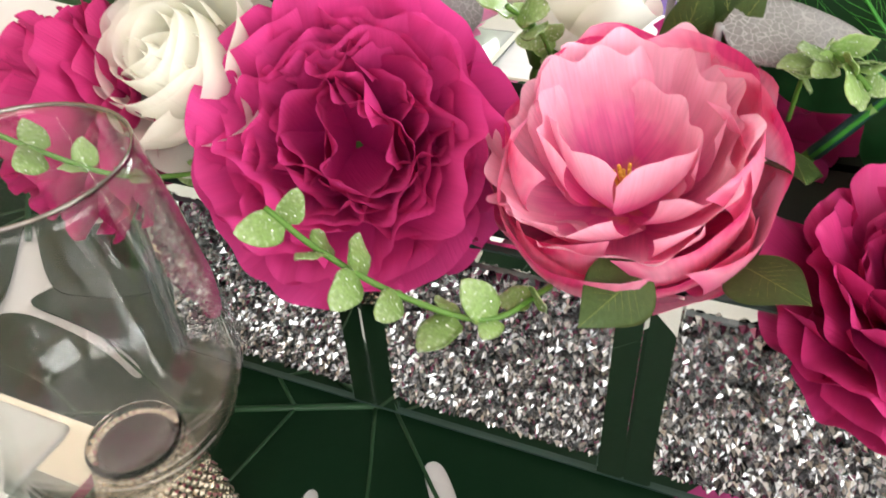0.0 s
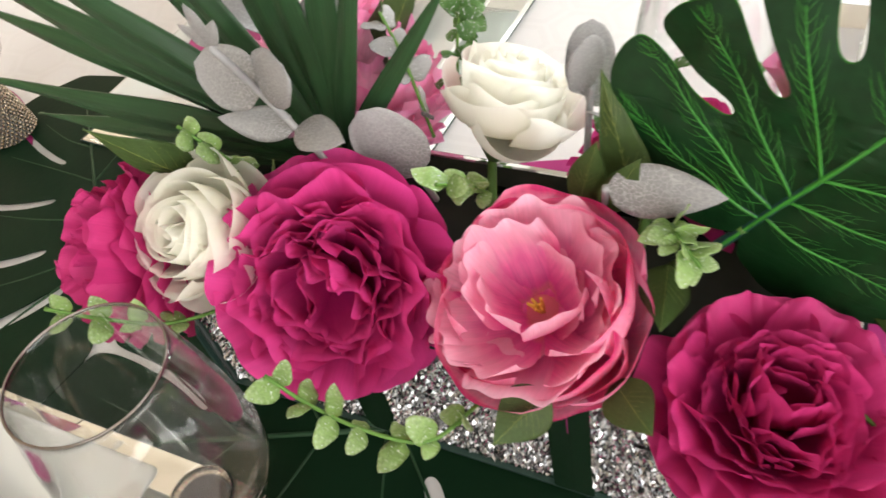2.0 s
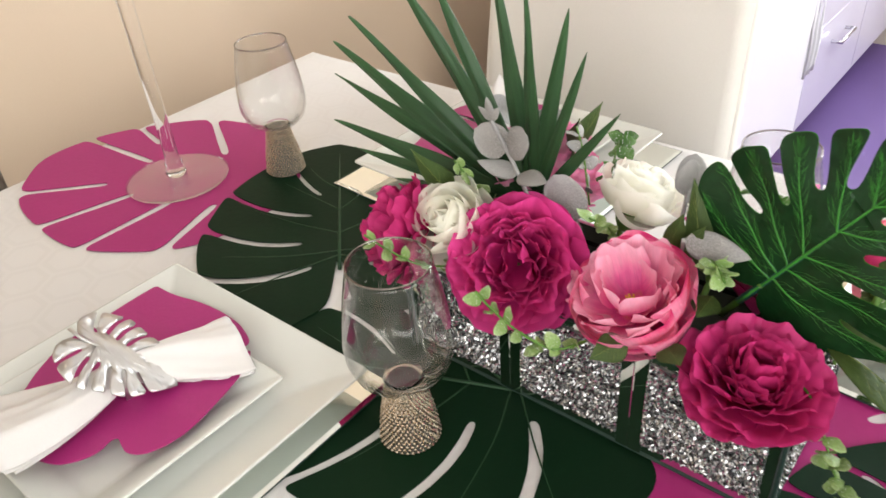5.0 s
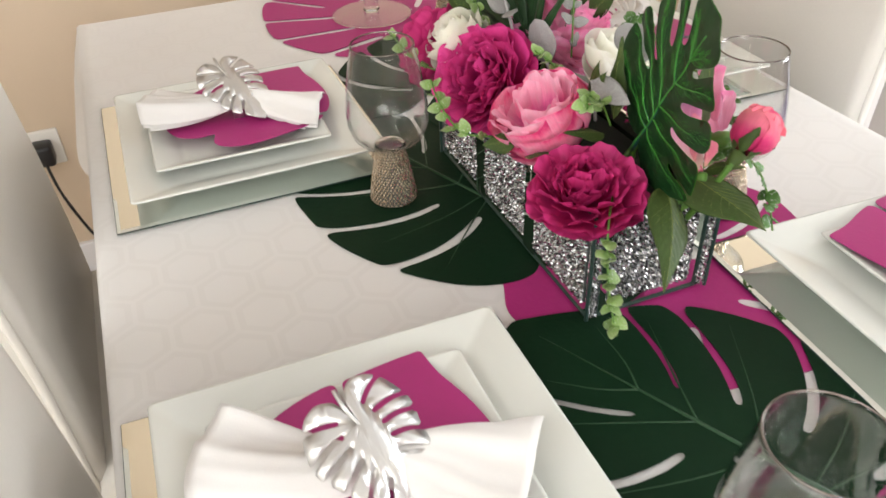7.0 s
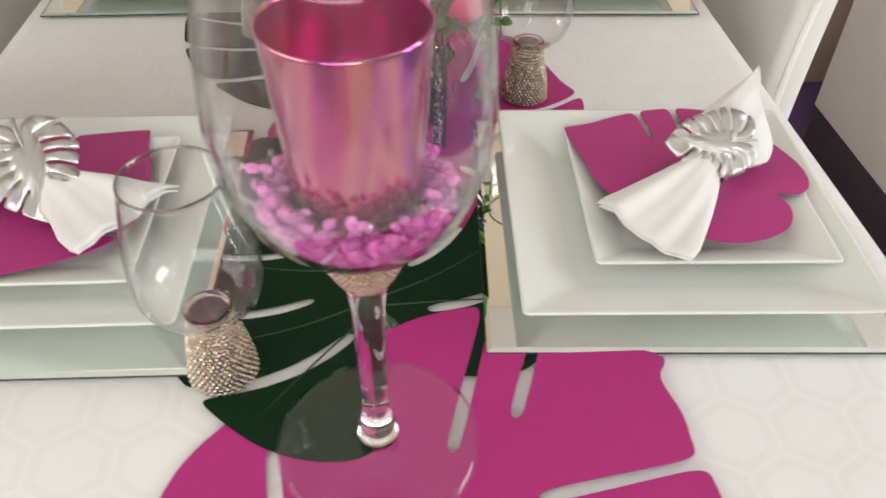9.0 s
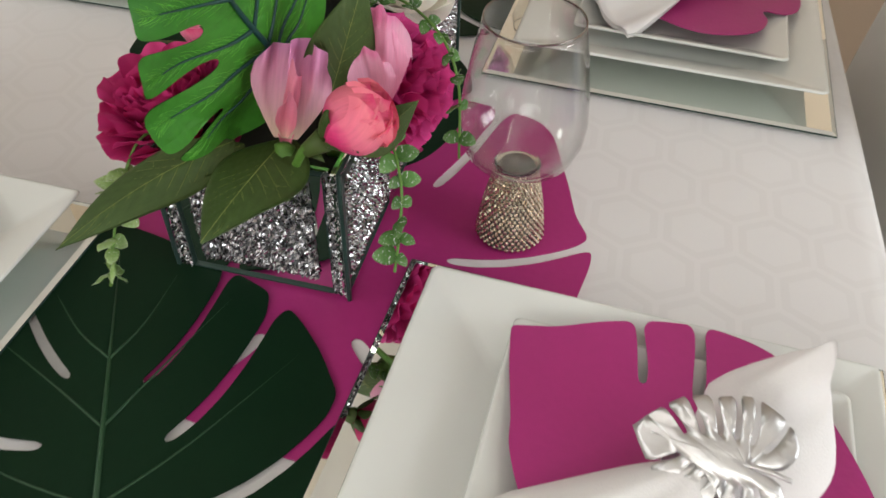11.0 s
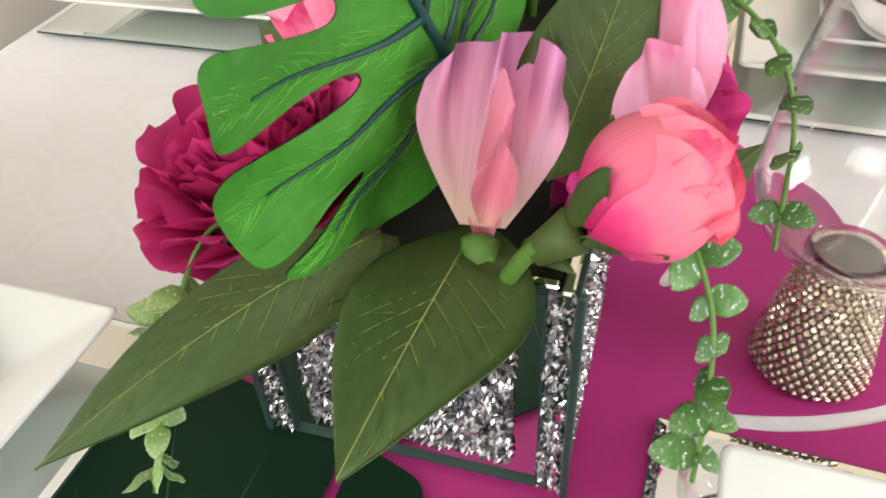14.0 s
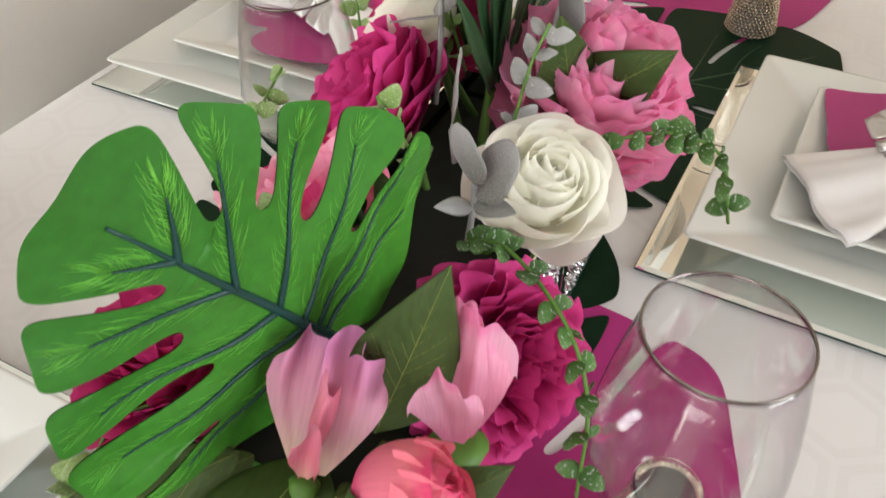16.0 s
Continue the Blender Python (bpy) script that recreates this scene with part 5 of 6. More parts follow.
def cabbage(name, place, axis, r, meshes, label, seed, roll=0, inner=None, heart=1.0):
    """A full domed head: many overlapping rings of rounded petals round a crumpled heart."""
    inner = inner or meshes
    rings = [(meshes, 6, 98, r * 0.86, r * 0.8, r * 0.06, -r * 0.04, 8), (meshes, 7, 88, r * 0.98, r * 0.8, r * 0.06, 0.0, 8), (meshes, 7, 77, r * 1.0, r * 0.78, r * 0.06, r * 0.02, 9),
             (meshes, 7, 66, r * 0.99, r * 0.74, r * 0.06, r * 0.03, 9), (meshes, 7, 55, r * 0.97, r * 0.68, r * 0.06, r * 0.04, 10), (inner, 7, 45, r * 0.95 * heart, r * 0.66, r * 0.06, r * 0.05, 18),
             (inner, 7, 36, r * 0.95 * heart, r * 0.62, r * 0.06, r * 0.05, 24), (inner, 7, 28, r * 0.95 * heart, r * 0.58, r * 0.06, r * 0.06, 30), (inner, 6, 22, r * 0.95 * heart, r * 0.54, r * 0.05, r * 0.06, 36),
             (inner, 5, 16, r * 0.95 * heart, r * 0.5, r * 0.04, r * 0.06, 42), (inner, 4, 10, r * 0.95 * heart, r * 0.46, r * 0.02, r * 0.06, 50)]
    return flower(name, place, axis, rings, label, seed=seed, roll=roll, yaw=6, vary=0.1, spin=1)


def full_rose(name, place, axis, r, meshes, inner, label, seed, roll=0):
    """An old-fashioned head: broad outer petals round a flat crowd of upright ruffled ones."""
    rings = [(meshes, 6, 96, r * 0.84, r * 0.82, r * 0.06, -r * 0.04, 8), (meshes, 7, 87, r * 0.98, r * 0.8, r * 0.06, -r * 0.02, 8), (meshes, 7, 76, r * 0.98, r * 0.78, r * 0.06, 0.0, 8), (meshes, 7, 64, r * 0.97, r * 0.72, r * 0.06, r * 0.02, 8),
             (inner, 6, 53, r * 0.95, r * 0.68, r * 0.08, r * 0.03, 9), (inner, 6, 43, r * 0.86, r * 0.62, r * 0.14, r * 0.03, 10), (inner, 6, 34, r * 0.77, r * 0.62, r * 0.18, r * 0.04, 18), (inner, 6, 28, r * 0.73, r * 0.58, r * 0.18, r * 0.05, 24),
             (inner, 5, 24, r * 0.72, r * 0.56, r * 0.15, r * 0.06, 32), (inner, 5, 20, r * 0.7, r * 0.54, r * 0.11, r * 0.06, 40), (inner, 5, 16, r * 0.7, r * 0.52, r * 0.07, r * 0.06, 46), (inner, 4, 22, r * 0.7, r * 0.52, r * 0.02, r * 0.05, 55)]
    return flower(name, place, axis, rings, label, seed=seed, roll=roll, yaw=10, vary=0.1, spin=1)


P_RAN = petal_set("ranunculus_petal", M_MAGENTA, 5, width=1.3, cup=0.12, belly=0.16, tip=-0.03, ruffle=0.03, waves=4.2, curl=0.07, nu=23, nv=13, mid=0.7, blunt=2.7, wavy=0.02, crown=0.3)
P_RAN_IN = petal_set("ranunculus_heart_petal", M_MAGENTA, 6, width=1.45, cup=0.1, belly=0.12, tip=-0.02, ruffle=0.085, waves=4.6, curl=0.05, nu=27, nv=13, mid=0.7, blunt=2.8, wavy=0.025, crown=0.26)
P_CARN = petal_set("dahlia_petal", M_MAGENTA_RED, 6, width=1.2, cup=0.1, belly=0.18, tip=-0.05, ruffle=0.055, waves=4.6, curl=0.12, nu=23, nv=13, mid=0.72, blunt=2.7, wavy=0.025, crown=0.3)
P_RASP = petal_set("raspberry_petal", M_MAGENTA, 4, width=1.2, cup=0.08, belly=0.1, tip=0.02, ruffle=0.075, notch=0.02, waves=5.2, nu=23, nv=13, mid=0.72, blunt=2.8, curl=0.08, wavy=0.03, crown=0.28)
P_PEONY = petal_set("peony_petal", M_PEONY, 5, width=1.3, cup=0.34, belly=0.3, tip=-0.12, ruffle=0.018, waves=3.0, nu=23, nv=15, mid=0.6, blunt=2.5, curl=0.03, wavy=0.025, crown=0.34)
P_PEONY_IN = petal_set("peony_inner_petal", M_PEONY_IN, 6, width=1.1, cup=0.1, belly=0.12, tip=-0.02, ruffle=0.03, notch=0.08, waves=4, teeth=8, nu=31, nv=14, mid=0.66, curl=0.04, blunt=3.0, wavy=0.03, crown=0.26)
P_ROSE = petal_set("rose_petal", M_WHITE_PETAL, 4, width=1.9, cup=0.55, belly=0.2, tip=-0.04, ruffle=0.004, waves=3, curl=0.09, nu=27, nv=15, mid=0.5, blunt=2.1, wavy=0.012, crown=0.4, wrap=1.5)
P_TULIP = petal_set("tulip_petal", M_TULIP, 5, width=1.2, cup=0.1, belly=0.16, tip=-0.02, ruffle=0.05, notch=0.03, waves=4.5, wavy=0.035, nu=25, nv=13, mid=0.7, blunt=2.6, crown=0.3)
P_BUD = petal_set("bud_petal", M_CORAL, 4, width=1.5, cup=0.46, belly=0.24, tip=-0.14, ruffle=0.004, nu=25, nv=17, mid=0.5, blunt=2.0, wavy=0.012, crown=0.35, curl=0.03, wrap=1.5)
P_PEA = petal_set("sweet_pea_petal", M_LILAC_PINK, 1, width=1.15, cup=-0.04, belly=0.05, tip=0.06, ruffle=0.15, waves=8.5, nu=41, nv=21, wavy=0.03, mid=0.66, blunt=2.3, crown=0.42)
P_FRILL = petal_set("blossom_petal", M_TULIP, 3, width=1.0, cup=0.08, belly=0.06, tip=0.08, ruffle=0.09, waves=5.2, nu=31, nv=17, wavy=0.04, mid=0.66, blunt=2.2, crown=0.5)
P_KEEL = petal_set("sweet_pea_keel", M_KEEL, 2, width=0.5, cup=0.25, belly=0.1, tip=0.1, ruffle=0.1, waves=4, wavy=0.1)
P_SEPAL = petal_set("sepal", M_LEAF_DARK, 2, width=0.5, cup=0.2, belly=0.1, tip=0.15, ruffle=0.02, mid=0.35, blunt=1.6, crown=0.95)


def rose(name, place, axis, r, label, seed, roll=0):
    rings = [(P_ROSE, 3, 70, r * 0.94, r * 1.02, r * 0.14, -r * 0.04, 4), (P_ROSE, 3, 52, r * 1.06, r * 1.14, r * 0.18, 0, 4), (P_ROSE, 3, 36, r * 1.07, r * 1.04, r * 0.18, r * 0.03, 4), (P_ROSE, 3, 22, r * 1.04, r * 0.86, r * 0.16, r * 0.07, 4),
             (P_ROSE, 3, 11, r * 1.01, r * 0.64, r * 0.12, r * 0.11, 5), (P_ROSE, 2, 5, r * 0.99, r * 0.44, r * 0.08, r * 0.14, 8), (P_ROSE, 2, 0, r * 0.97, r * 0.26, r * 0.03, r * 0.16, 10)]
    return flower(name, place, axis, rings, label, seed=seed, roll=roll, yaw=9, vary=0.04)


def off(p, axis, d):
    return tuple(Vector(p) - Vector(axis).normalized() * d)


A_RAN = (-0.74, -0.2, 0.6)
full_rose("ranunculus", off((-0.068, 0.028, 0.899), A_RAN, 0.022), A_RAN, 0.0505, P_RAN, P_RAN_IN, "large full magenta silk ranunculus with ruffled petals", 1)
A_DAH = (-0.14, -0.14, 0.97)
cabbage("dahlia", off((-0.055, -0.151, 0.879), A_DAH, 0.02), A_DAH, 0.0445, P_CARN, "full raspberry magenta silk dahlia hanging over the planter edge", 2, heart=0.76)
A_PEO = (-0.42, 0.03, 0.9)
peony = flower("peony", off((-0.05, -0.055, 0.902), A_PEO, 0.034), A_PEO, [
    (P_PEONY, 3, 76, 0.04, 0.038, 0.006, -0.005, 12), (P_PEONY, 5, 56, 0.046, 0.048, 0.007, -0.003, 8), (P_PEONY, 5, 48, 0.047, 0.042, 0.007, 0.0, 13),
    (P_PEONY_IN, 6, 42, 0.049, 0.04, 0.006, 0.002, 12), (P_PEONY_IN, 5, 33, 0.047, 0.035, 0.006, 0.003, 20), (P_PEONY_IN, 4, 26, 0.041, 0.029, 0.005, 0.003, 26), (P_PEONY_IN, 4, 50, 0.025, 0.025, 0.003, 0.004, 20)],
    "open two-tone pink silk peony with paler ragged heart petals", seed=3, yaw=9, spin=1, vary=0.1, calyx=0)
bm_st = bmesh.new()
for i in range(8):
    a, q = i * 2.4, 0.0026 * math.sqrt(i / 8)
    tube([(q * 0.4 * math.cos(a), q * 0.4 * math.sin(a), 0.004), (q * 1.4 * math.cos(a), q * 1.4 * math.sin(a), 0.019)], 0.0007, 5, bm_st)
part("receptacle", lathe([(0, -0.004), (0.007, -0.003), (0.0085, 0.003), (0.006, 0.007), (0, 0.0075)], 16), M_PEONY_IN, peony, "pale pink base of the petals")
part("stamen_tuft", bm_st, M_STAMEN, peony, "small tuft of yellow stamens")
A_RL = (-0.66, 0.05, 0.74)
rose("white_rose", off((-0.068, 0.089, 0.917), A_RL, 0.024), A_RL, 0.034, "white foam rose with a tight spiral heart", 4)
A_MF = (-0.62, 0.68, 0.3)
cabbage("carnation", off((-0.076, 0.136, 0.893), A_MF, 0.018), A_MF, 0.042, P_CARN, "magenta silk carnation at the end of the planter", 5)
A_RR = (0.3, -0.3, 0.9)
rose("white_rose", off((0.063, -0.012, 0.909), A_RR, 0.024), A_RR, 0.036, "white foam rose with a tight spiral heart", 6)
A_MR = (0.85, -0.2, 0.45)
cabbage("carnation", off((0.08, -0.087, 0.868), A_MR, 0.02), A_MR, 0.044, P_RASP, "raspberry silk carnation on the planter's side", 7)
A_TU = (0.45, -0.1, 0.85)
cabbage("peony", off((0.062, 0.082, 0.912), A_TU, 0.026), A_TU, 0.057, P_TULIP, "bright pink silk peony with loose frilled petals", 8)
A_BUD = (0.72, 0.22, 0.52)
flower("rose_bud", off((0.079, -0.183, 0.905), A_BUD, 0.018), A_BUD, [(P_BUD, 3, 13, 0.034, 0.033, 0.0065, 0, 5), (P_BUD, 3, 8, 0.0355, 0.027, 0.005, 0.002, 6), (P_BUD, 3, 2, 0.036, 0.02, 0.003, 0.003, 8), (P_BUD, 2, 0, 0.035, 0.013, 0.0015, 0.004, 8), (P_SEPAL, 5, 32, 0.024, 0.024, 0.006, -0.003, 8)],
       "closed coral pink silk rose bud with green sepals", seed=11, yaw=8, calyx=0.007, material_stem=M_LEAF_DARK)
flower("sweet_pea", (0.034, -0.178, 0.88), (0.0, 0.5, 0.86), [(P_PEA, 1, 2, 0.052, 0.04, 0.001, 0.0, 2), (P_KEEL, 1, 4, 0.036, 0.026, -0.004, 0.002, 4), (P_KEEL, 1, -24, 0.025, 0.024, -0.006, 0.002, 6), (P_KEEL, 1, 150, 0.012, 0.018, -0.005, 0.006, 5)],
       "pale mauve pink silk sweet pea with wavy petals", seed=12, calyx=0.006, roll=18)
flower("sweet_pea", (0.079, -0.143, 0.887), (-0.1, 0.25, 0.95), [(P_FRILL, 1, 2, 0.054, 0.036, 0.001, 0.0, 4), (P_FRILL, 1, -4, 0.05, 0.03, -0.004, 0.0, 8), (P_FRILL, 1, -16, 0.034, 0.024, -0.006, 0.002, 10)],
       "light pink silk blossom with long wavy petals", seed=13, roll=10)


# ---- foliage ----
def quilting(u, v, pairs=9):
    """The swell of a leaf between its side veins: 1 on a vein, -1 midway."""
    return math.cos(TAU * (v - 0.06 - 0.24 * abs(u)) * pairs / 0.78) * min(1.0, 4 * abs(u)) * min(1.0, 5 * (1 - v)) * (1 - abs(u) ** 3)


def blade(length, width, droop=0.2, fold=0.12, wave=0.02, seed=0, n=14, tip=1.0, material=M_LEAF_DARK, thick=0.006, round_=False, quilt=0.0, nu=8):
    """A leaf a unit long along +z, face towards +y, folded along its midrib."""
    rng = random.Random(seed)
    ph = rng.uniform(0, 6)
    bm = bmesh.new()
    g = []
    for k in range(n + 1):
        v = k / n
        if round_:
            w = math.sqrt(max(0.0, 1 - (2 * v - 1) ** 2)) * (0.94 + 0.06 * math.cos(3 * v))
        else:
            w = (math.sin(math.pi * v ** 0.72)) ** tip * (1 - 0.15 * v)
        row = []
        for i in range(nu + 1):
            u = -1 + 2 * i / nu
            x = u * w * width / 2
            y = -fold * abs(u) * w * width + wave * math.sin(v * 11 + ph + u) * abs(u) + 1.6 * droop * (v - v * v) - quilt * quilting(u, v)
            row.append(bm.verts.new((x, y, v)))
        g.append(row)
    low = [[bm.verts.new(v.co - Vector((0, thick, 0))) for v in row] for row in g]
    for k in range(n):
        for i in range(nu):
            bm.faces.new((g[k][i], g[k + 1][i], g[k + 1][i + 1], g[k][i + 1]))
            bm.faces.new((low[k][i], low[k][i + 1], low[k + 1][i + 1], low[k + 1][i]))
        for i in (0, nu):
            bm.faces.new((g[k][i], low[k][i], low[k + 1][i], g[k + 1][i]))
    bmesh.ops.remove_doubles(bm, verts=bm.verts[:], dist=1e-5)
    return mesh_of(bm, "leaf_blade", material)


def blade_veins(width, droop, pairs=9, material=M_LEAF_VEIN, fold=0.1, thin=0.46, quilt=0.0):
    bm = bmesh.new()
    rng = random.Random(pairs + 4)
    def at(u, v):
        w = (math.sin(math.pi * v ** 0.72)) * (1 - 0.15 * v)
        return (u * w * width / 2, -fold * abs(u) * w * width + 1.6 * droop * (v - v * v) - quilt * quilting(u, v) + 0.0006, v)
    tube([at(0, v / 12) for v in range(13)], [0.0065 * thin * (1 - v / 24) for v in range(13)], 5, bm)
    for p in range(pairs):
        v0 = 0.06 + 0.78 * p / pairs
        for s in (-1, 1):
            reach, j = rng.uniform(0.66, 0.92), rng.uniform(-0.008, 0.008)
            path = [at(s * reach * q / 5, min(0.97, v0 + 0.24 * reach * q / 5 + j * q / 5)) for q in range(6)]
            tube(path, [0.004 * thin * (1 - 0.11 * q) for q in range(6)], 4, bm)
            fork = path[2 + p % 2]
            end = at(s * reach * 0.86, min(0.97, v0 + 0.24 * reach * 0.6 - 0.02))
            tube([fork, end], [0.0024 * thin, 0.001 * thin], 3, bm)
    return mesh_of(bm, "leaf_vein", material)


BIG = [blade(1, 0.52, d, 0.1, 0.01, s, 44, quilt=0.007, nu=16) for d, s in ((0.25, 1), (0.05, 2), (0.4, 3))]
BIG_V = [blade_veins(0.52, d, quilt=0.007) for d in (0.25, 0.05, 0.4)]
SLIM = blade(1, 0.3, 0.1, 0.14, 0.02, 7)
SLIM_V = blade_veins(0.3, 0.1, fold=0.14)


def leaf_to(name, base, tip_, face, label, form=0, wide=1.0, slim=False):
    """A leaf from its base to its tip; face: where its upper side looks."""
    b, t = Vector(base), Vector(tip_)
    z = (t - b)
    length = z.length
    z.normalize()
    y = Vector(face) - z * Vector(face).dot(z)
    y.normalize()
    m = Matrix((y.cross(z), y, z)).transposed().to_4x4()
    ob = thing(name, Matrix.Translation(b) @ m @ Matrix.Diagonal((length * wide, length, length, 1)), label, "leaf", "leaves in the planter")
    part("blade", SLIM if slim else BIG[form], None, ob)
    part("vein_net", SLIM_V if slim else BIG_V[form], None, ob, "pale raised veins")
    return ob


OLIVE = "olive green silk leaf with pale veins"
leaf_to("silk_leaf", (0.03, -0.166, 0.872), (0.025, -0.266, 0.88), (-0.02, -0.25, 0.97), OLIVE + " hanging over the planter's front", 1, 1.05)
leaf_to("silk_leaf", (0.002, -0.178, 0.872), (-0.06, -0.27, 0.856), (0.1, -0.5, 0.85), OLIVE + " spreading over the planter's corner", 0, 0.6)
leaf_to("silk_leaf", (0.048, -0.152, 0.88), (0.069, -0.129, 0.959), (0.35, -0.9, 0.25), OLIVE + " standing upright", 1, 0.95)
leaf_to("silk_leaf", (0.076, -0.178, 0.878), (0.106, -0.156, 0.905), (0.3, -0.6, 0.7), OLIVE, 1)
leaf_to("silk_leaf", (0.006, -0.175, 0.868), (-0.022, -0.222, 0.866), (0.1, -0.5, 0.85), OLIVE, 0, 0.7)
leaf_to("silk_leaf", (0.045, -0.172, 0.872), (0.064, -0.196, 0.884), (0.2, -0.7, 0.7), OLIVE + " curling under a bud", 2, 0.7)
leaf_to("silk_leaf", (-0.075, -0.07, 0.878), (-0.101, -0.057, 0.874), (-0.5, -0.3, 0.8), OLIVE + " under a peony", 1, 1.5)
leaf_to("silk_leaf", (-0.062, -0.092, 0.876), (-0.085, -0.112, 0.885), (-0.6, -0.3, 0.7), OLIVE + " under a peony", 1, 1.3)
leaf_to("silk_leaf", (-0.006, -0.1, 0.884), (-0.05, -0.106, 0.898), (-0.5, -0.2, 0.85), OLIVE + " tucked between two flowers", 1, 0.9)
leaf_to("silk_leaf", (-0.03, 0.098, 0.9), (-0.066, 0.12, 0.966), (-0.85, -0.35, 0.25), OLIVE, 1, 0.62)
leaf_to("silk_leaf", (0.002, -0.06, 0.9), (0.004, -0.068, 0.936), (-0.9, 0, 0.3), OLIVE, 1, 0.9)
leaf_to("silk_leaf", (-0.004, -0.072, 0.905), (0.0, -0.086, 0.934), (-0.9, 0, 0.3), OLIVE, 1, 0.9)
leaf_to("silk_leaf", (0.05, 0.06, 0.9), (0.045, 0.04, 0.965), (0.6, -0.7, 0.2), OLIVE, 1)
leaf_to("silk_leaf", (0.05, 0.08, 0.9), (0.1, 0.05, 0.955), (0.3, -0.8, 0.4), OLIVE, 0)


def palm():
    ob = thing("palm_frond", pose(0.004, 0.058, 0.9), "dark green silk palm frond with long split blades", "leaf", "leaves in the planter")
    # blade tips, as angle from upright (towards +y) and length
    for n, (ang, length, lean) in enumerate(((88, 0.19, -0.06), (80, 0.205, -0.1), (72, 0.225, 0.0), (62, 0.225, -0.04), (51, 0.215, -0.08), (38, 0.21, 0.02), (24, 0.2, -0.06), (10, 0.19, 0.0), (0, 0.175, -0.05),
                                             (-9, 0.165, 0.04), (-18, 0.145, 0.0), (-36, 0.118, 0.06), (97, 0.15, -0.02))):
        mesh = blade(1, 0.076 + 0.014 * (n % 2), 0.03 - 0.02 * (n % 3), 0.2, 0.006, n, 30, 0.72, M_PALM, 0.006)
        a = radians(ang)
        z = Vector((lean, math.sin(a), math.cos(a))).normalized()
        face = Vector((-1, -0.25 + 0.12 * (n % 3), 0.15))
        y = (face - z * face.dot(z)).normalized()
        m = Matrix((y.cross(z), y, z)).transposed().to_4x4()
        part("blade", mesh, None, ob, m=m @ Matrix.Diagonal((length, length, length, 1)))
    part("stem", tube([(0, 0, 0.01), (0, -0.01, -0.02), (0, -0.02, -0.055)], 0.003, 7), M_STEM, ob)


palm()

# the upright monstera leaf: its two halves, their slots and the side ribs
MON_RIGHT = [((0.018, 0.188), (0.045, 0.238), 0.013), ((0.042, 0.146), (0.09, 0.2), 0.015), ((0.054, 0.102), (0.128, 0.156), 0.015), ((0.085, 0.062), (0.158, 0.094), 0.008)]
MON_LEFT = [((0.033, 0.188), (0.057, 0.255), 0.016), ((0.053, 0.158), (0.092, 0.204), 0.016), ((0.063, 0.112), (0.124, 0.15), 0.016), ((0.075, 0.068), (0.152, 0.076), 0.013)]
MON_HALF = [(0.004, -0.01), (0.02, -0.03), (0.055, -0.03), (0.095, 0.005), (0.128, 0.042), (0.153, 0.08), (0.155, 0.115), (0.144, 0.148), (0.12, 0.182), (0.104, 0.202), (0.082, 0.224), (0.06, 0.247), (0.042, 0.264), (0.022, 0.276), (0.0, 0.28)]
MON_HALF_LEFT = [(0.004, -0.01), (0.03, -0.035), (0.07, -0.03), (0.11, -0.003), (0.148, 0.022), (0.16, 0.05), (0.152, 0.085), (0.147, 0.112), (0.131, 0.14), (0.121, 0.172), (0.104, 0.197), (0.087, 0.223), (0.068, 0.25), (0.05, 0.266), (0.03, 0.278), (0.0, 0.28)]
RUNS_LEFT = (((0, 0.19), (0.012, 0.205), (0.027, 0.226)), ((0, 0.134), (0.025, 0.165), (0.057, 0.21)), ((0, 0.08), (0.04, 0.115), (0.093, 0.164)), ((0, 0.05), (0.05, 0.075), (0.118, 0.112)), ((0, 0.03), (0.06, 0.042), (0.13, 0.062)), ((0, 0.016), (0.05, 0.014), (0.11, 0.016)))
RUNS_RIGHT = (((0, 0.192), (0.008, 0.205), (0.019, 0.224)), ((0, 0.138), (0.025, 0.164), (0.06, 0.205)), ((0, 0.08), (0.04, 0.11), (0.098, 0.162)), ((0, 0.045), (0.055, 0.075), (0.125, 0.118)), ((0, 0.02), (0.055, 0.035), (0.12, 0.065)))


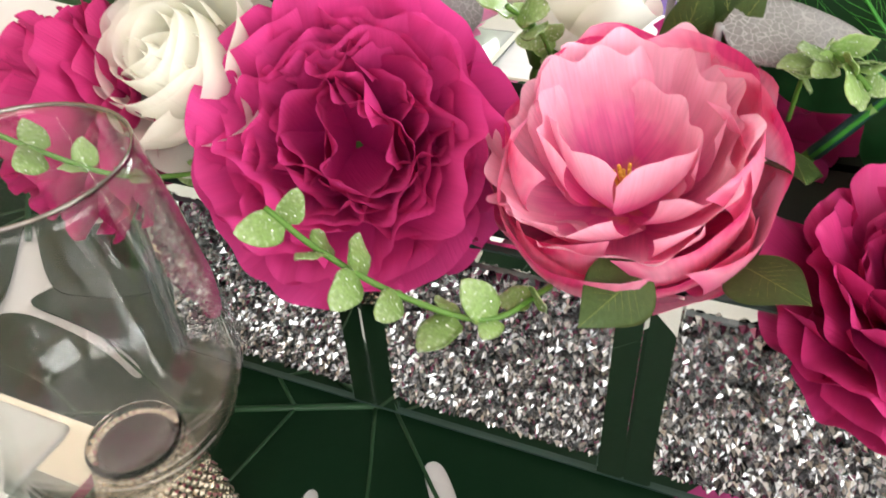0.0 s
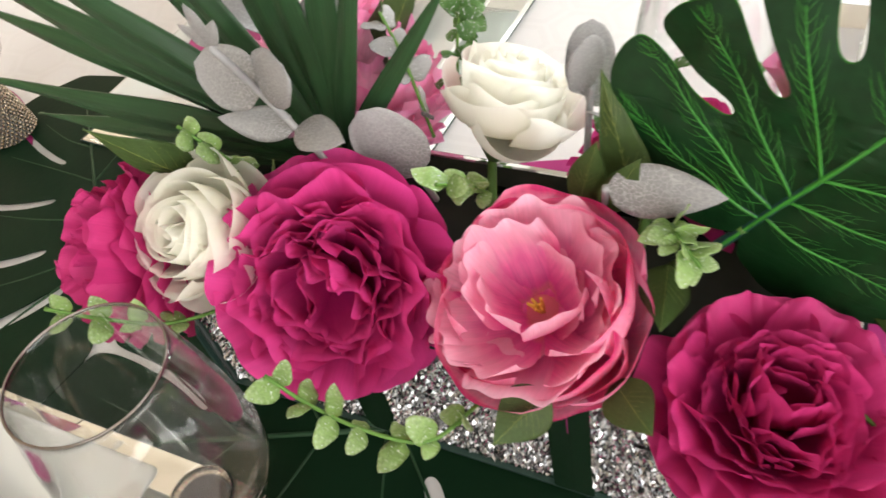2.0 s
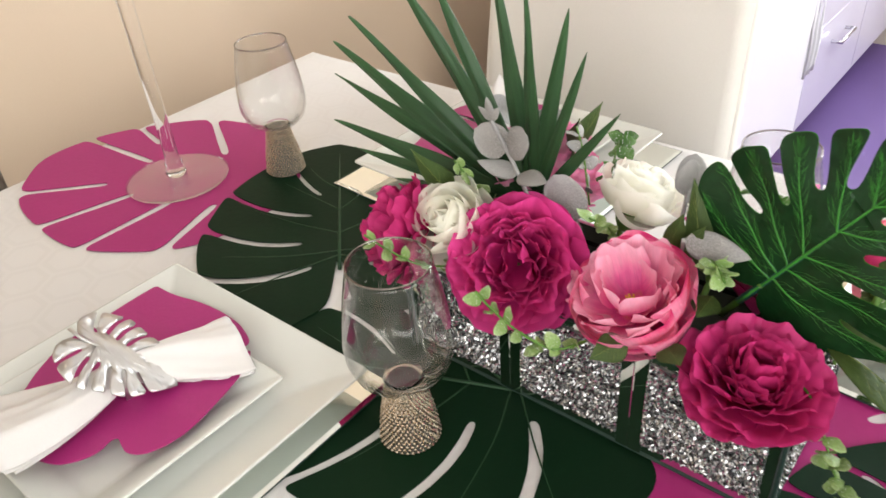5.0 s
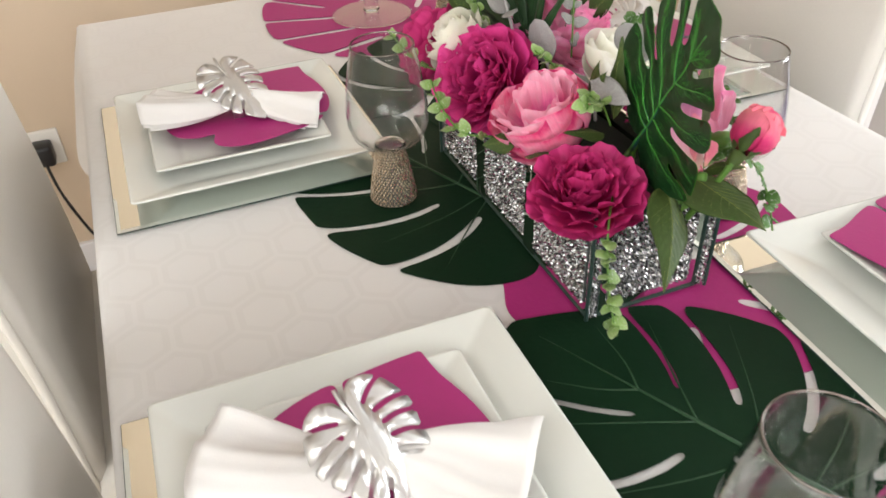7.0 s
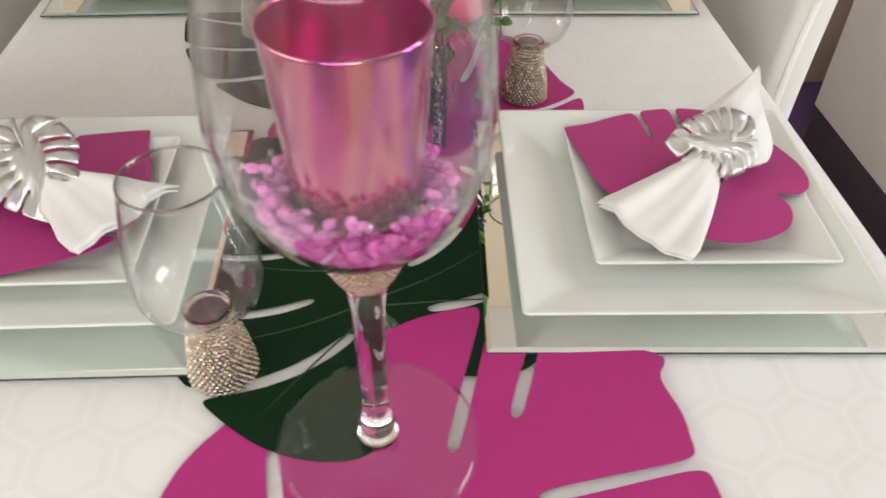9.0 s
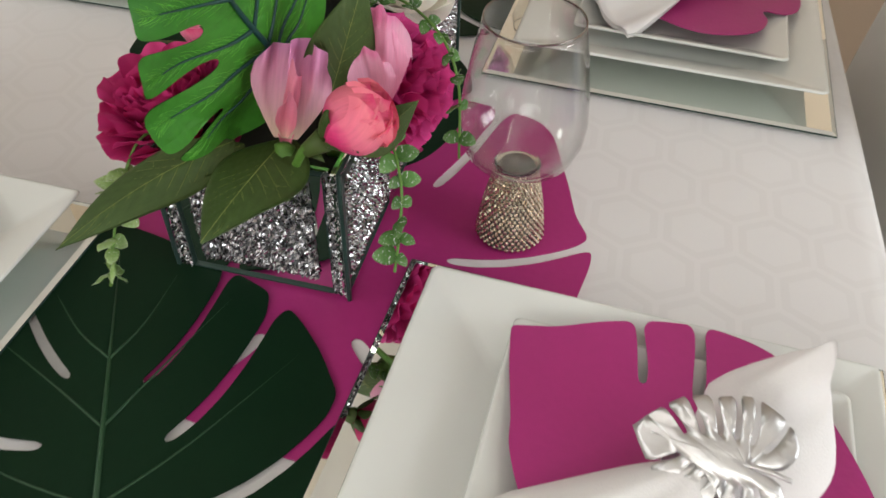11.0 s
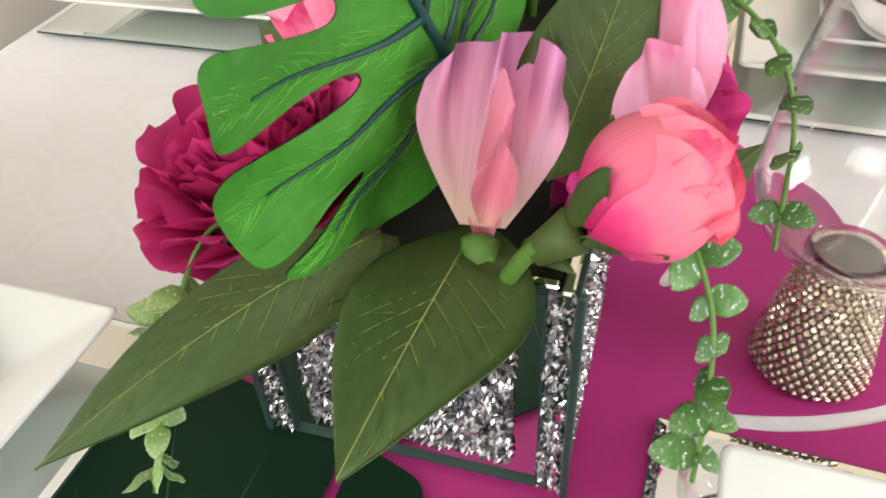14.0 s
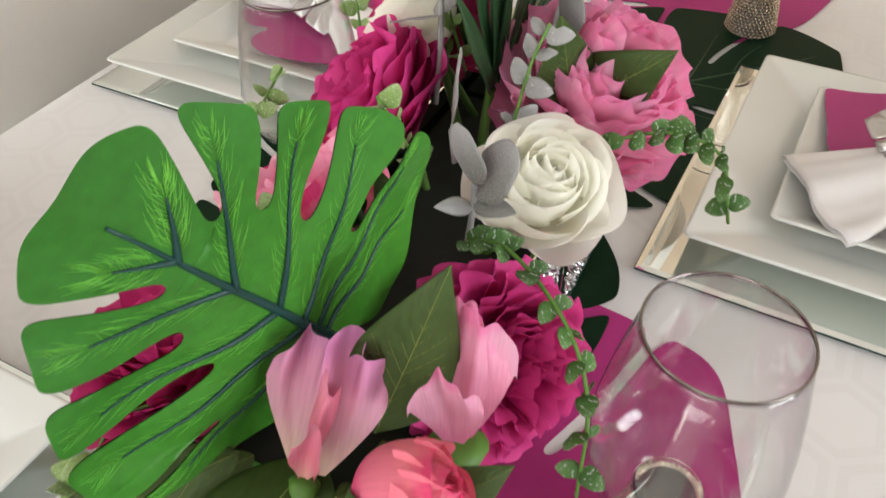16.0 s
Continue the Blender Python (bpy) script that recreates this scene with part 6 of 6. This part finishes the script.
def monstera_leaf(base, tip_, normal, scale, label):
    b, t = Vector(base), Vector(tip_)
    y = (t - b).normalized()
    z = Vector(normal) - y * Vector(normal).dot(y)
    z.normalize()
    m = Matrix((y.cross(z), y, z)).transposed().to_4x4()
    ob = thing("monstera_leaf", Matrix.Translation(b) @ m, label, "leaf", "leaves in the planter")
    sides = [cut_outline([Vector((p[0], p[1], 0)) for p in curve_points([(*p, 0) for p in half], 140)], slots, -0.006) for half, slots in ((MON_HALF, MON_RIGHT), (MON_HALF_LEFT, MON_LEFT))]
    outline = soften(clean_outline(sides[0] + [Vector((-p.x, p.y, 0)) for p in sides[1][::-1][1:]]), 0.0035, 4)
    ring = [Vector((p.x * 0.985, p.y * 0.992, 0)) for p in outline]
    k = scale

    def inside(x, yy):
        """Whether a point lies on the leaf, a little in from its edge."""
        hit = False
        for a, c in zip(ring, ring[1:] + ring[:1]):
            if (a.y > yy) != (c.y > yy) and x < a.x + (yy - a.y) * (c.x - a.x) / (c.y - a.y):
                hit = not hit
        return hit

    bend = lambda x, yy: -0.15 * x * x / k - 0.05 * yy * yy / k + 0.0009 * math.sin(abs(x) * 110 / k - yy * 50 / k) + 0.0022 * math.sin(52 * yy / k + 1.0) * min(1.0, abs(x) / 0.05) + 0.06 * abs(x)
    def fold(x, yy, z):
        """The half with the long lobes curls over a little."""
        return (x, yy, z - 0.6 * x * x) if x > 0 else (x, yy, z)
    def skin(z0, inset=1.0):
        bm = bmesh.new()
        vs = [bm.verts.new((p.x * k, p.y * k, 0)) for p in outline]
        f = bm.faces.new(vs)
        f.normal_update()
        bmesh.ops.triangulate(bm, faces=[f], ngon_method="EAR_CLIP")
        for _ in range(4):
            bmesh.ops.subdivide_edges(bm, edges=[e for e in bm.edges if e.calc_length() > 0.0075], cuts=1)
            bmesh.ops.triangulate(bm, faces=bm.faces[:])
        for v in bm.verts:
            v.co = fold(v.co.x * inset, v.co.y * inset, bend(v.co.x, v.co.y) + z0)
        return bm
    part("upper_skin", skin(0.0003, 0.996), M_MON_TOP, ob, "glossy dark green upper side")
    part("lower_skin", skin(-0.0003), M_MON_BACK, ob, "bright green under side")
    def veins(z0, fat, fine, material, name, words):
        bm = bmesh.new()
        rng = random.Random(17)
        lift = lambda x, yy: fold(x * k, yy * k, bend(x * k, yy * k) + z0)
        tube([lift(0, -0.05 + 0.295 * i / 14) for i in range(15)], [fat * 0.002 * (1 - i / 16) + 0.0002 for i in range(15)], 6, bm)
        for s, runs in ((1, RUNS_RIGHT), (-1, RUNS_LEFT)):
            for a, c, e in runs:
                pts = curve_points([(s * a[0], a[1], 0), (s * c[0], c[1], 0), (s * e[0], e[1], 0)], 12)
                tube([lift(p.x, p.y) for p in pts], [fat * 0.0011 * (1 - i / 14) + 0.0001 for i in range(13)], 5, bm)
                if fine:
                    # feathered side veins of uneven length, running on past the rib's end
                    out = (pts[12] - pts[10]).normalized() * (pts[12] - pts[0]).length * 0.035
                    line = pts + [pts[12] + out * q for q in range(1, 8)]
                    for j in range(1, 30):
                        f = j / 30 * 18.5
                        n0 = min(18, int(f))
                        p, q = line[n0].lerp(line[n0 + 1], f - n0), line[n0 + 1] - line[n0]
                        q = Vector((q.x, q.y, 0)).normalized()
                        side = Vector((-q.y, q.x, 0))
                        for w in (-1, 1):
                            far, wide_ = rng.uniform(0.012, 0.034), rng.uniform(0.006, 0.0165)
                            short = 1 - j / 60
                            while short > 0.1 and not all(inside(p.x + (q.x * far * g + w * side.x * wide_) * short, p.y + (q.y * far * g + w * side.y * wide_) * short) for g in (0.5, 1.15)):
                                short -= 0.12
                            if short <= 0.1 or not inside(p.x, p.y):
                                continue
                            e1 = p + w * side * 0.0006
                            e2 = p + (q * far * 0.5 + w * side * wide_ * 0.7) * short
                            e3 = p + (q * far * 1.15 + w * side * wide_) * short
                            tube([lift(e.x, e.y) for e in (e1, e2, e3)], [fine, fine * 0.9, fine * 0.4], 3, bm)
        part(name, bm, material, ob, words)
    veins(0.00042, 0.75, 0.00013, M_MON_VEIN, "upper_vein_net", "bright light green veins")
    veins(-0.0007, 1.35, 0.0, M_MON_RIB, "lower_rib_net", "dark blue green ribs")
    veins(-0.00042, 0.25, 0.00014, M_MON_STREAK, "lower_vein_net", "fine light green veins")
    part("stem", tube([(0, -0.0, 0), (0, -0.03, -0.002), (0.0, -0.06, -0.01)], [0.0022, 0.0025, 0.0028], 7), M_STEM, ob)
    return ob


monstera_leaf((0.014, -0.126, 0.892), (-0.001, -0.206, 1.02), (-0.96, 0.25, 0.08), 0.538, "large glossy green silk monstera leaf with deep splits, standing upright")
leaf_to("silk_leaf", (0.014, -0.084, 0.885), (0.028, -0.063, 0.951), (-1, -0.2, 0.1), "dark green slim silk leaf beside the monstera", 0, 1.0, True)

ROUND = blade(1, 0.8, 0.06, 0.05, 0.012, 3, 12, 1.0, M_SILVER_LEAF, 0.012, True)
OVAL = blade(1, 0.62, 0.05, 0.05, 0.012, 5, 12, 0.8, M_SILVER_LEAF, 0.012)


def eucalyptus(points, leaves, label):
    """A pale stem with frosted leaves; leaves: (position along 0-1, direction, face, length, round)."""
    ob = thing("eucalyptus_sprig", Matrix.Identity(4), label, "sprig", "leaves in the planter")
    pts = curve_points(points, 14)
    part("stem", tube(pts, 0.0016, 6), M_SILVER_LEAF, ob, "pale grey stem")
    for at, d, face, length, rnd in leaves:
        p = pts[int(at * 14)]
        z = Vector(d).normalized()
        y = (Vector(face) - z * Vector(face).dot(z)).normalized()
        m = Matrix((y.cross(z), y, z)).transposed().to_4x4()
        part("leaf", ROUND if rnd else OVAL, None, ob, m=Matrix.Translation(p) @ m @ Matrix.Diagonal((length * (1.0 if rnd else 0.8), length, length, 1)))
    return ob


SIL = "sprig of frosted silver grey eucalyptus leaves"
eucalyptus([(-0.02, 0.036, 0.9), (-0.022, 0.046, 0.93), (-0.027, 0.057, 0.96), (-0.035, 0.067, 0.99)], [
    (0.5, (-0.2, 0.9, 0.15), (-0.5, 0, 0.9), 0.034, False), (0.5, (-0.3, -0.8, 0.2), (-0.4, 0, 0.9), 0.036, False), (0.72, (0.1, 0.8, 0.2), (-0.8, 0, 0.5), 0.034, True),
    (0.75, (-0.2, -0.6, 0.6), (-0.9, 0, 0.4), 0.032, True), (1.0, (0, 0.2, 1), (-1, 0, 0), 0.018, False), (1.0, (0, -0.5, 0.8), (-1, 0, 0), 0.014, False), (1.0, (0, 0.8, 0.6), (-1, 0, 0), 0.014, False)], SIL)
eucalyptus([(0.004, 0.01, 0.885), (0.002, 0.012, 0.895), (0.0, 0.014, 0.903)], [(1.0, (-0.1, 0.45, 0.85), (-0.9, -0.2, 0.4), 0.042, True)], SIL)
eucalyptus([(0.004, -0.07, 0.88), (0.0, -0.072, 0.9), (-0.006, -0.074, 0.922)], [(1.0, (0.2, -0.95, -0.1), (-0.75, 0, 0.65), 0.046, False)], SIL)
eucalyptus([(0.04, -0.052, 0.89), (0.043, -0.053, 0.915), (0.044, -0.054, 0.93)], [(1.0, (-0.3, 0.0, 0.95), (-0.5, -0.8, 0.2), 0.03, True), (0.8, (0.5, 0.1, 0.85), (-0.6, -0.7, 0.3), 0.033, True), (0.7, (0.7, -0.2, 0.2), (0.2, -0.4, 0.9), 0.024, False), (0.6, (-0.4, -0.5, 0.2), (0.1, -0.5, 0.8), 0.02, False)], SIL)
eucalyptus([(0.03, 0.07, 0.9), (0.03, 0.08, 0.94), (0.035, 0.09, 0.97)], [(0.6, (0.5, -0.6, 0.5), (0.3, -0.8, 0.5), 0.036, True), (0.8, (-0.6, 0.3, 0.6), (0.3, -0.8, 0.5), 0.036, True), (1.0, (0.2, -0.2, 0.9), (0.4, -0.8, 0.3), 0.034, True)], SIL)

VINE = [blade(1, 0.8, 0.14, 0.05, 0.03, 11 + i, 10, 0.55, M_VINE_LEAF, 0.03) for i in range(2)]
VINE_D = [blade(1, 0.84, 0.14, 0.05, 0.03, 21 + i, 10, 0.55, M_VINE_DARK, 0.03) for i in range(2)]

VINE_S = [blade(1, 0.7, 0.14, 0.05, 0.03, 31, 10, 0.55, M_SILVER_LEAF, 0.03)]


def dew_mesh():
    bm = bmesh.new()
    rng = random.Random(5)
    for _ in range(6):
        bmesh.ops.create_icosphere(bm, subdivisions=1, radius=rng.uniform(0.012, 0.028), matrix=Matrix.Translation((rng.uniform(-0.22, 0.22), rng.uniform(-0.02, 0.03), rng.uniform(0.2, 0.85))))
    return mesh_of(bm, "dew", M_DEW)


DEW = dew_mesh()


def vine(points, n, size, seed, dark=False, label="trailing vine with small frosted green leaves", start=0.0, leaves=None):
    rng = random.Random(seed)
    ob = thing("trailing_vine", Matrix.Identity(4), label, "vine", "vines hanging from the planter")
    pts = curve_points(points, 40)
    part("stem", tube(pts, 0.0009, 6), M_STEM, ob)
    size *= 0.9 if dark else 0.96
    for i in range(n):
        k = int((start + (1 - start) * (i + 0.5) / n) * 38) + 1
        p = pts[k]
        d = (pts[k + 1] - pts[k - 1]).normalized()
        side = d.cross(Vector((rng.uniform(-0.3, 0.3), rng.uniform(-0.3, 0.3), 1)) if abs(d.z) < 0.8 else Vector((rng.uniform(-1, 1), rng.uniform(-1, 1), 0.2))).normalized()
        for s in (-1, 1):
            z = (s * side + 0.55 * d + Vector((rng.uniform(-0.4, 0.4), rng.uniform(-0.4, 0.4), rng.uniform(-0.5, 0.5)))).normalized()
            f = Vector((rng.uniform(-0.8, 0.8), rng.uniform(-1.1, 0.2), 0.6))
            y = (f - z * f.dot(z)).normalized()
            m = Matrix((y.cross(z), y, z)).transposed().to_4x4()
            q = size * rng.uniform(0.7, 1.25)
            lf = part("leaf", rng.choice(leaves or (VINE_D if dark else VINE)), None, ob, m=Matrix.Translation(p) @ m @ Matrix.Diagonal((q, q, q, 1)))
            part("dew", DEW, None, lf)
    return ob


vine([(-0.04, -0.17, 0.872), (-0.054, -0.188, 0.868), (-0.063, -0.203, 0.845), (-0.068, -0.22, 0.815), (-0.069, -0.236, 0.788)], 9, 0.0135, 1, start=0.4)
vine([(0.06, -0.15, 0.868), (0.086, -0.156, 0.876), (0.1, -0.174, 0.862), (0.104, -0.19, 0.84), (0.104, -0.203, 0.815)], 9, 0.0135, 2, True)
vine([(0.04, -0.06, 0.9), (0.066, -0.072, 0.918), (0.1, -0.095, 0.914), (0.118, -0.11, 0.89), (0.123, -0.12, 0.84)], 10, 0.012, 3, True)
vine([(0.06, 0.02, 0.9), (0.09, 0.03, 0.916), (0.112, 0.036, 0.92), (0.133, 0.043, 0.908), (0.145, 0.049, 0.866)], 10, 0.0125, 4, True)
vine([(-0.085, -0.045, 0.872), (-0.108, -0.034, 0.876), (-0.115, -0.012, 0.884), (-0.116, 0.01, 0.894), (-0.115, 0.026, 0.904)], 7, 0.0125, 5)
vine([(-0.07, 0.07, 0.88), (-0.098, 0.09, 0.89), (-0.112, 0.107, 0.904), (-0.123, 0.122, 0.92)], 5, 0.012, 6)
vine([(0.0, -0.1, 0.89), (-0.012, -0.101, 0.914), (-0.028, -0.106, 0.926), (-0.036, -0.116, 0.921)], 9, 0.0125, 7, start=0.25)
vine([(0.0, -0.02, 0.9), (-0.012, -0.018, 0.916), (-0.028, -0.012, 0.93)], 4, 0.014, 8)
vine([(-0.02, 0.075, 0.9), (-0.035, 0.085, 0.93), (-0.04, 0.1, 0.95)], 4, 0.014, 9)
vine([(0.03, 0.02, 0.9), (0.035, 0.03, 0.94), (0.04, 0.04, 0.96)], 4, 0.014, 10, leaves=VINE_S, label="short sprig of frosted silver leaves")

# ---- floor tiles, last ----
TILE = mesh_of(box(0.296, 0.296, 0.006, 0.0015, 1, centre=(0, 0, 0.003)), "tile", M_FLOOR, False)
_floor = bpy.data.objects["floor"]
for i in range(8):
    for j in range(13):
        part("tile", TILE, None, _floor, m=pose(X0 + 0.15 + 0.3 * i + 0.02, Y0 + 0.15 + 0.3 * j + 0.02, 0))
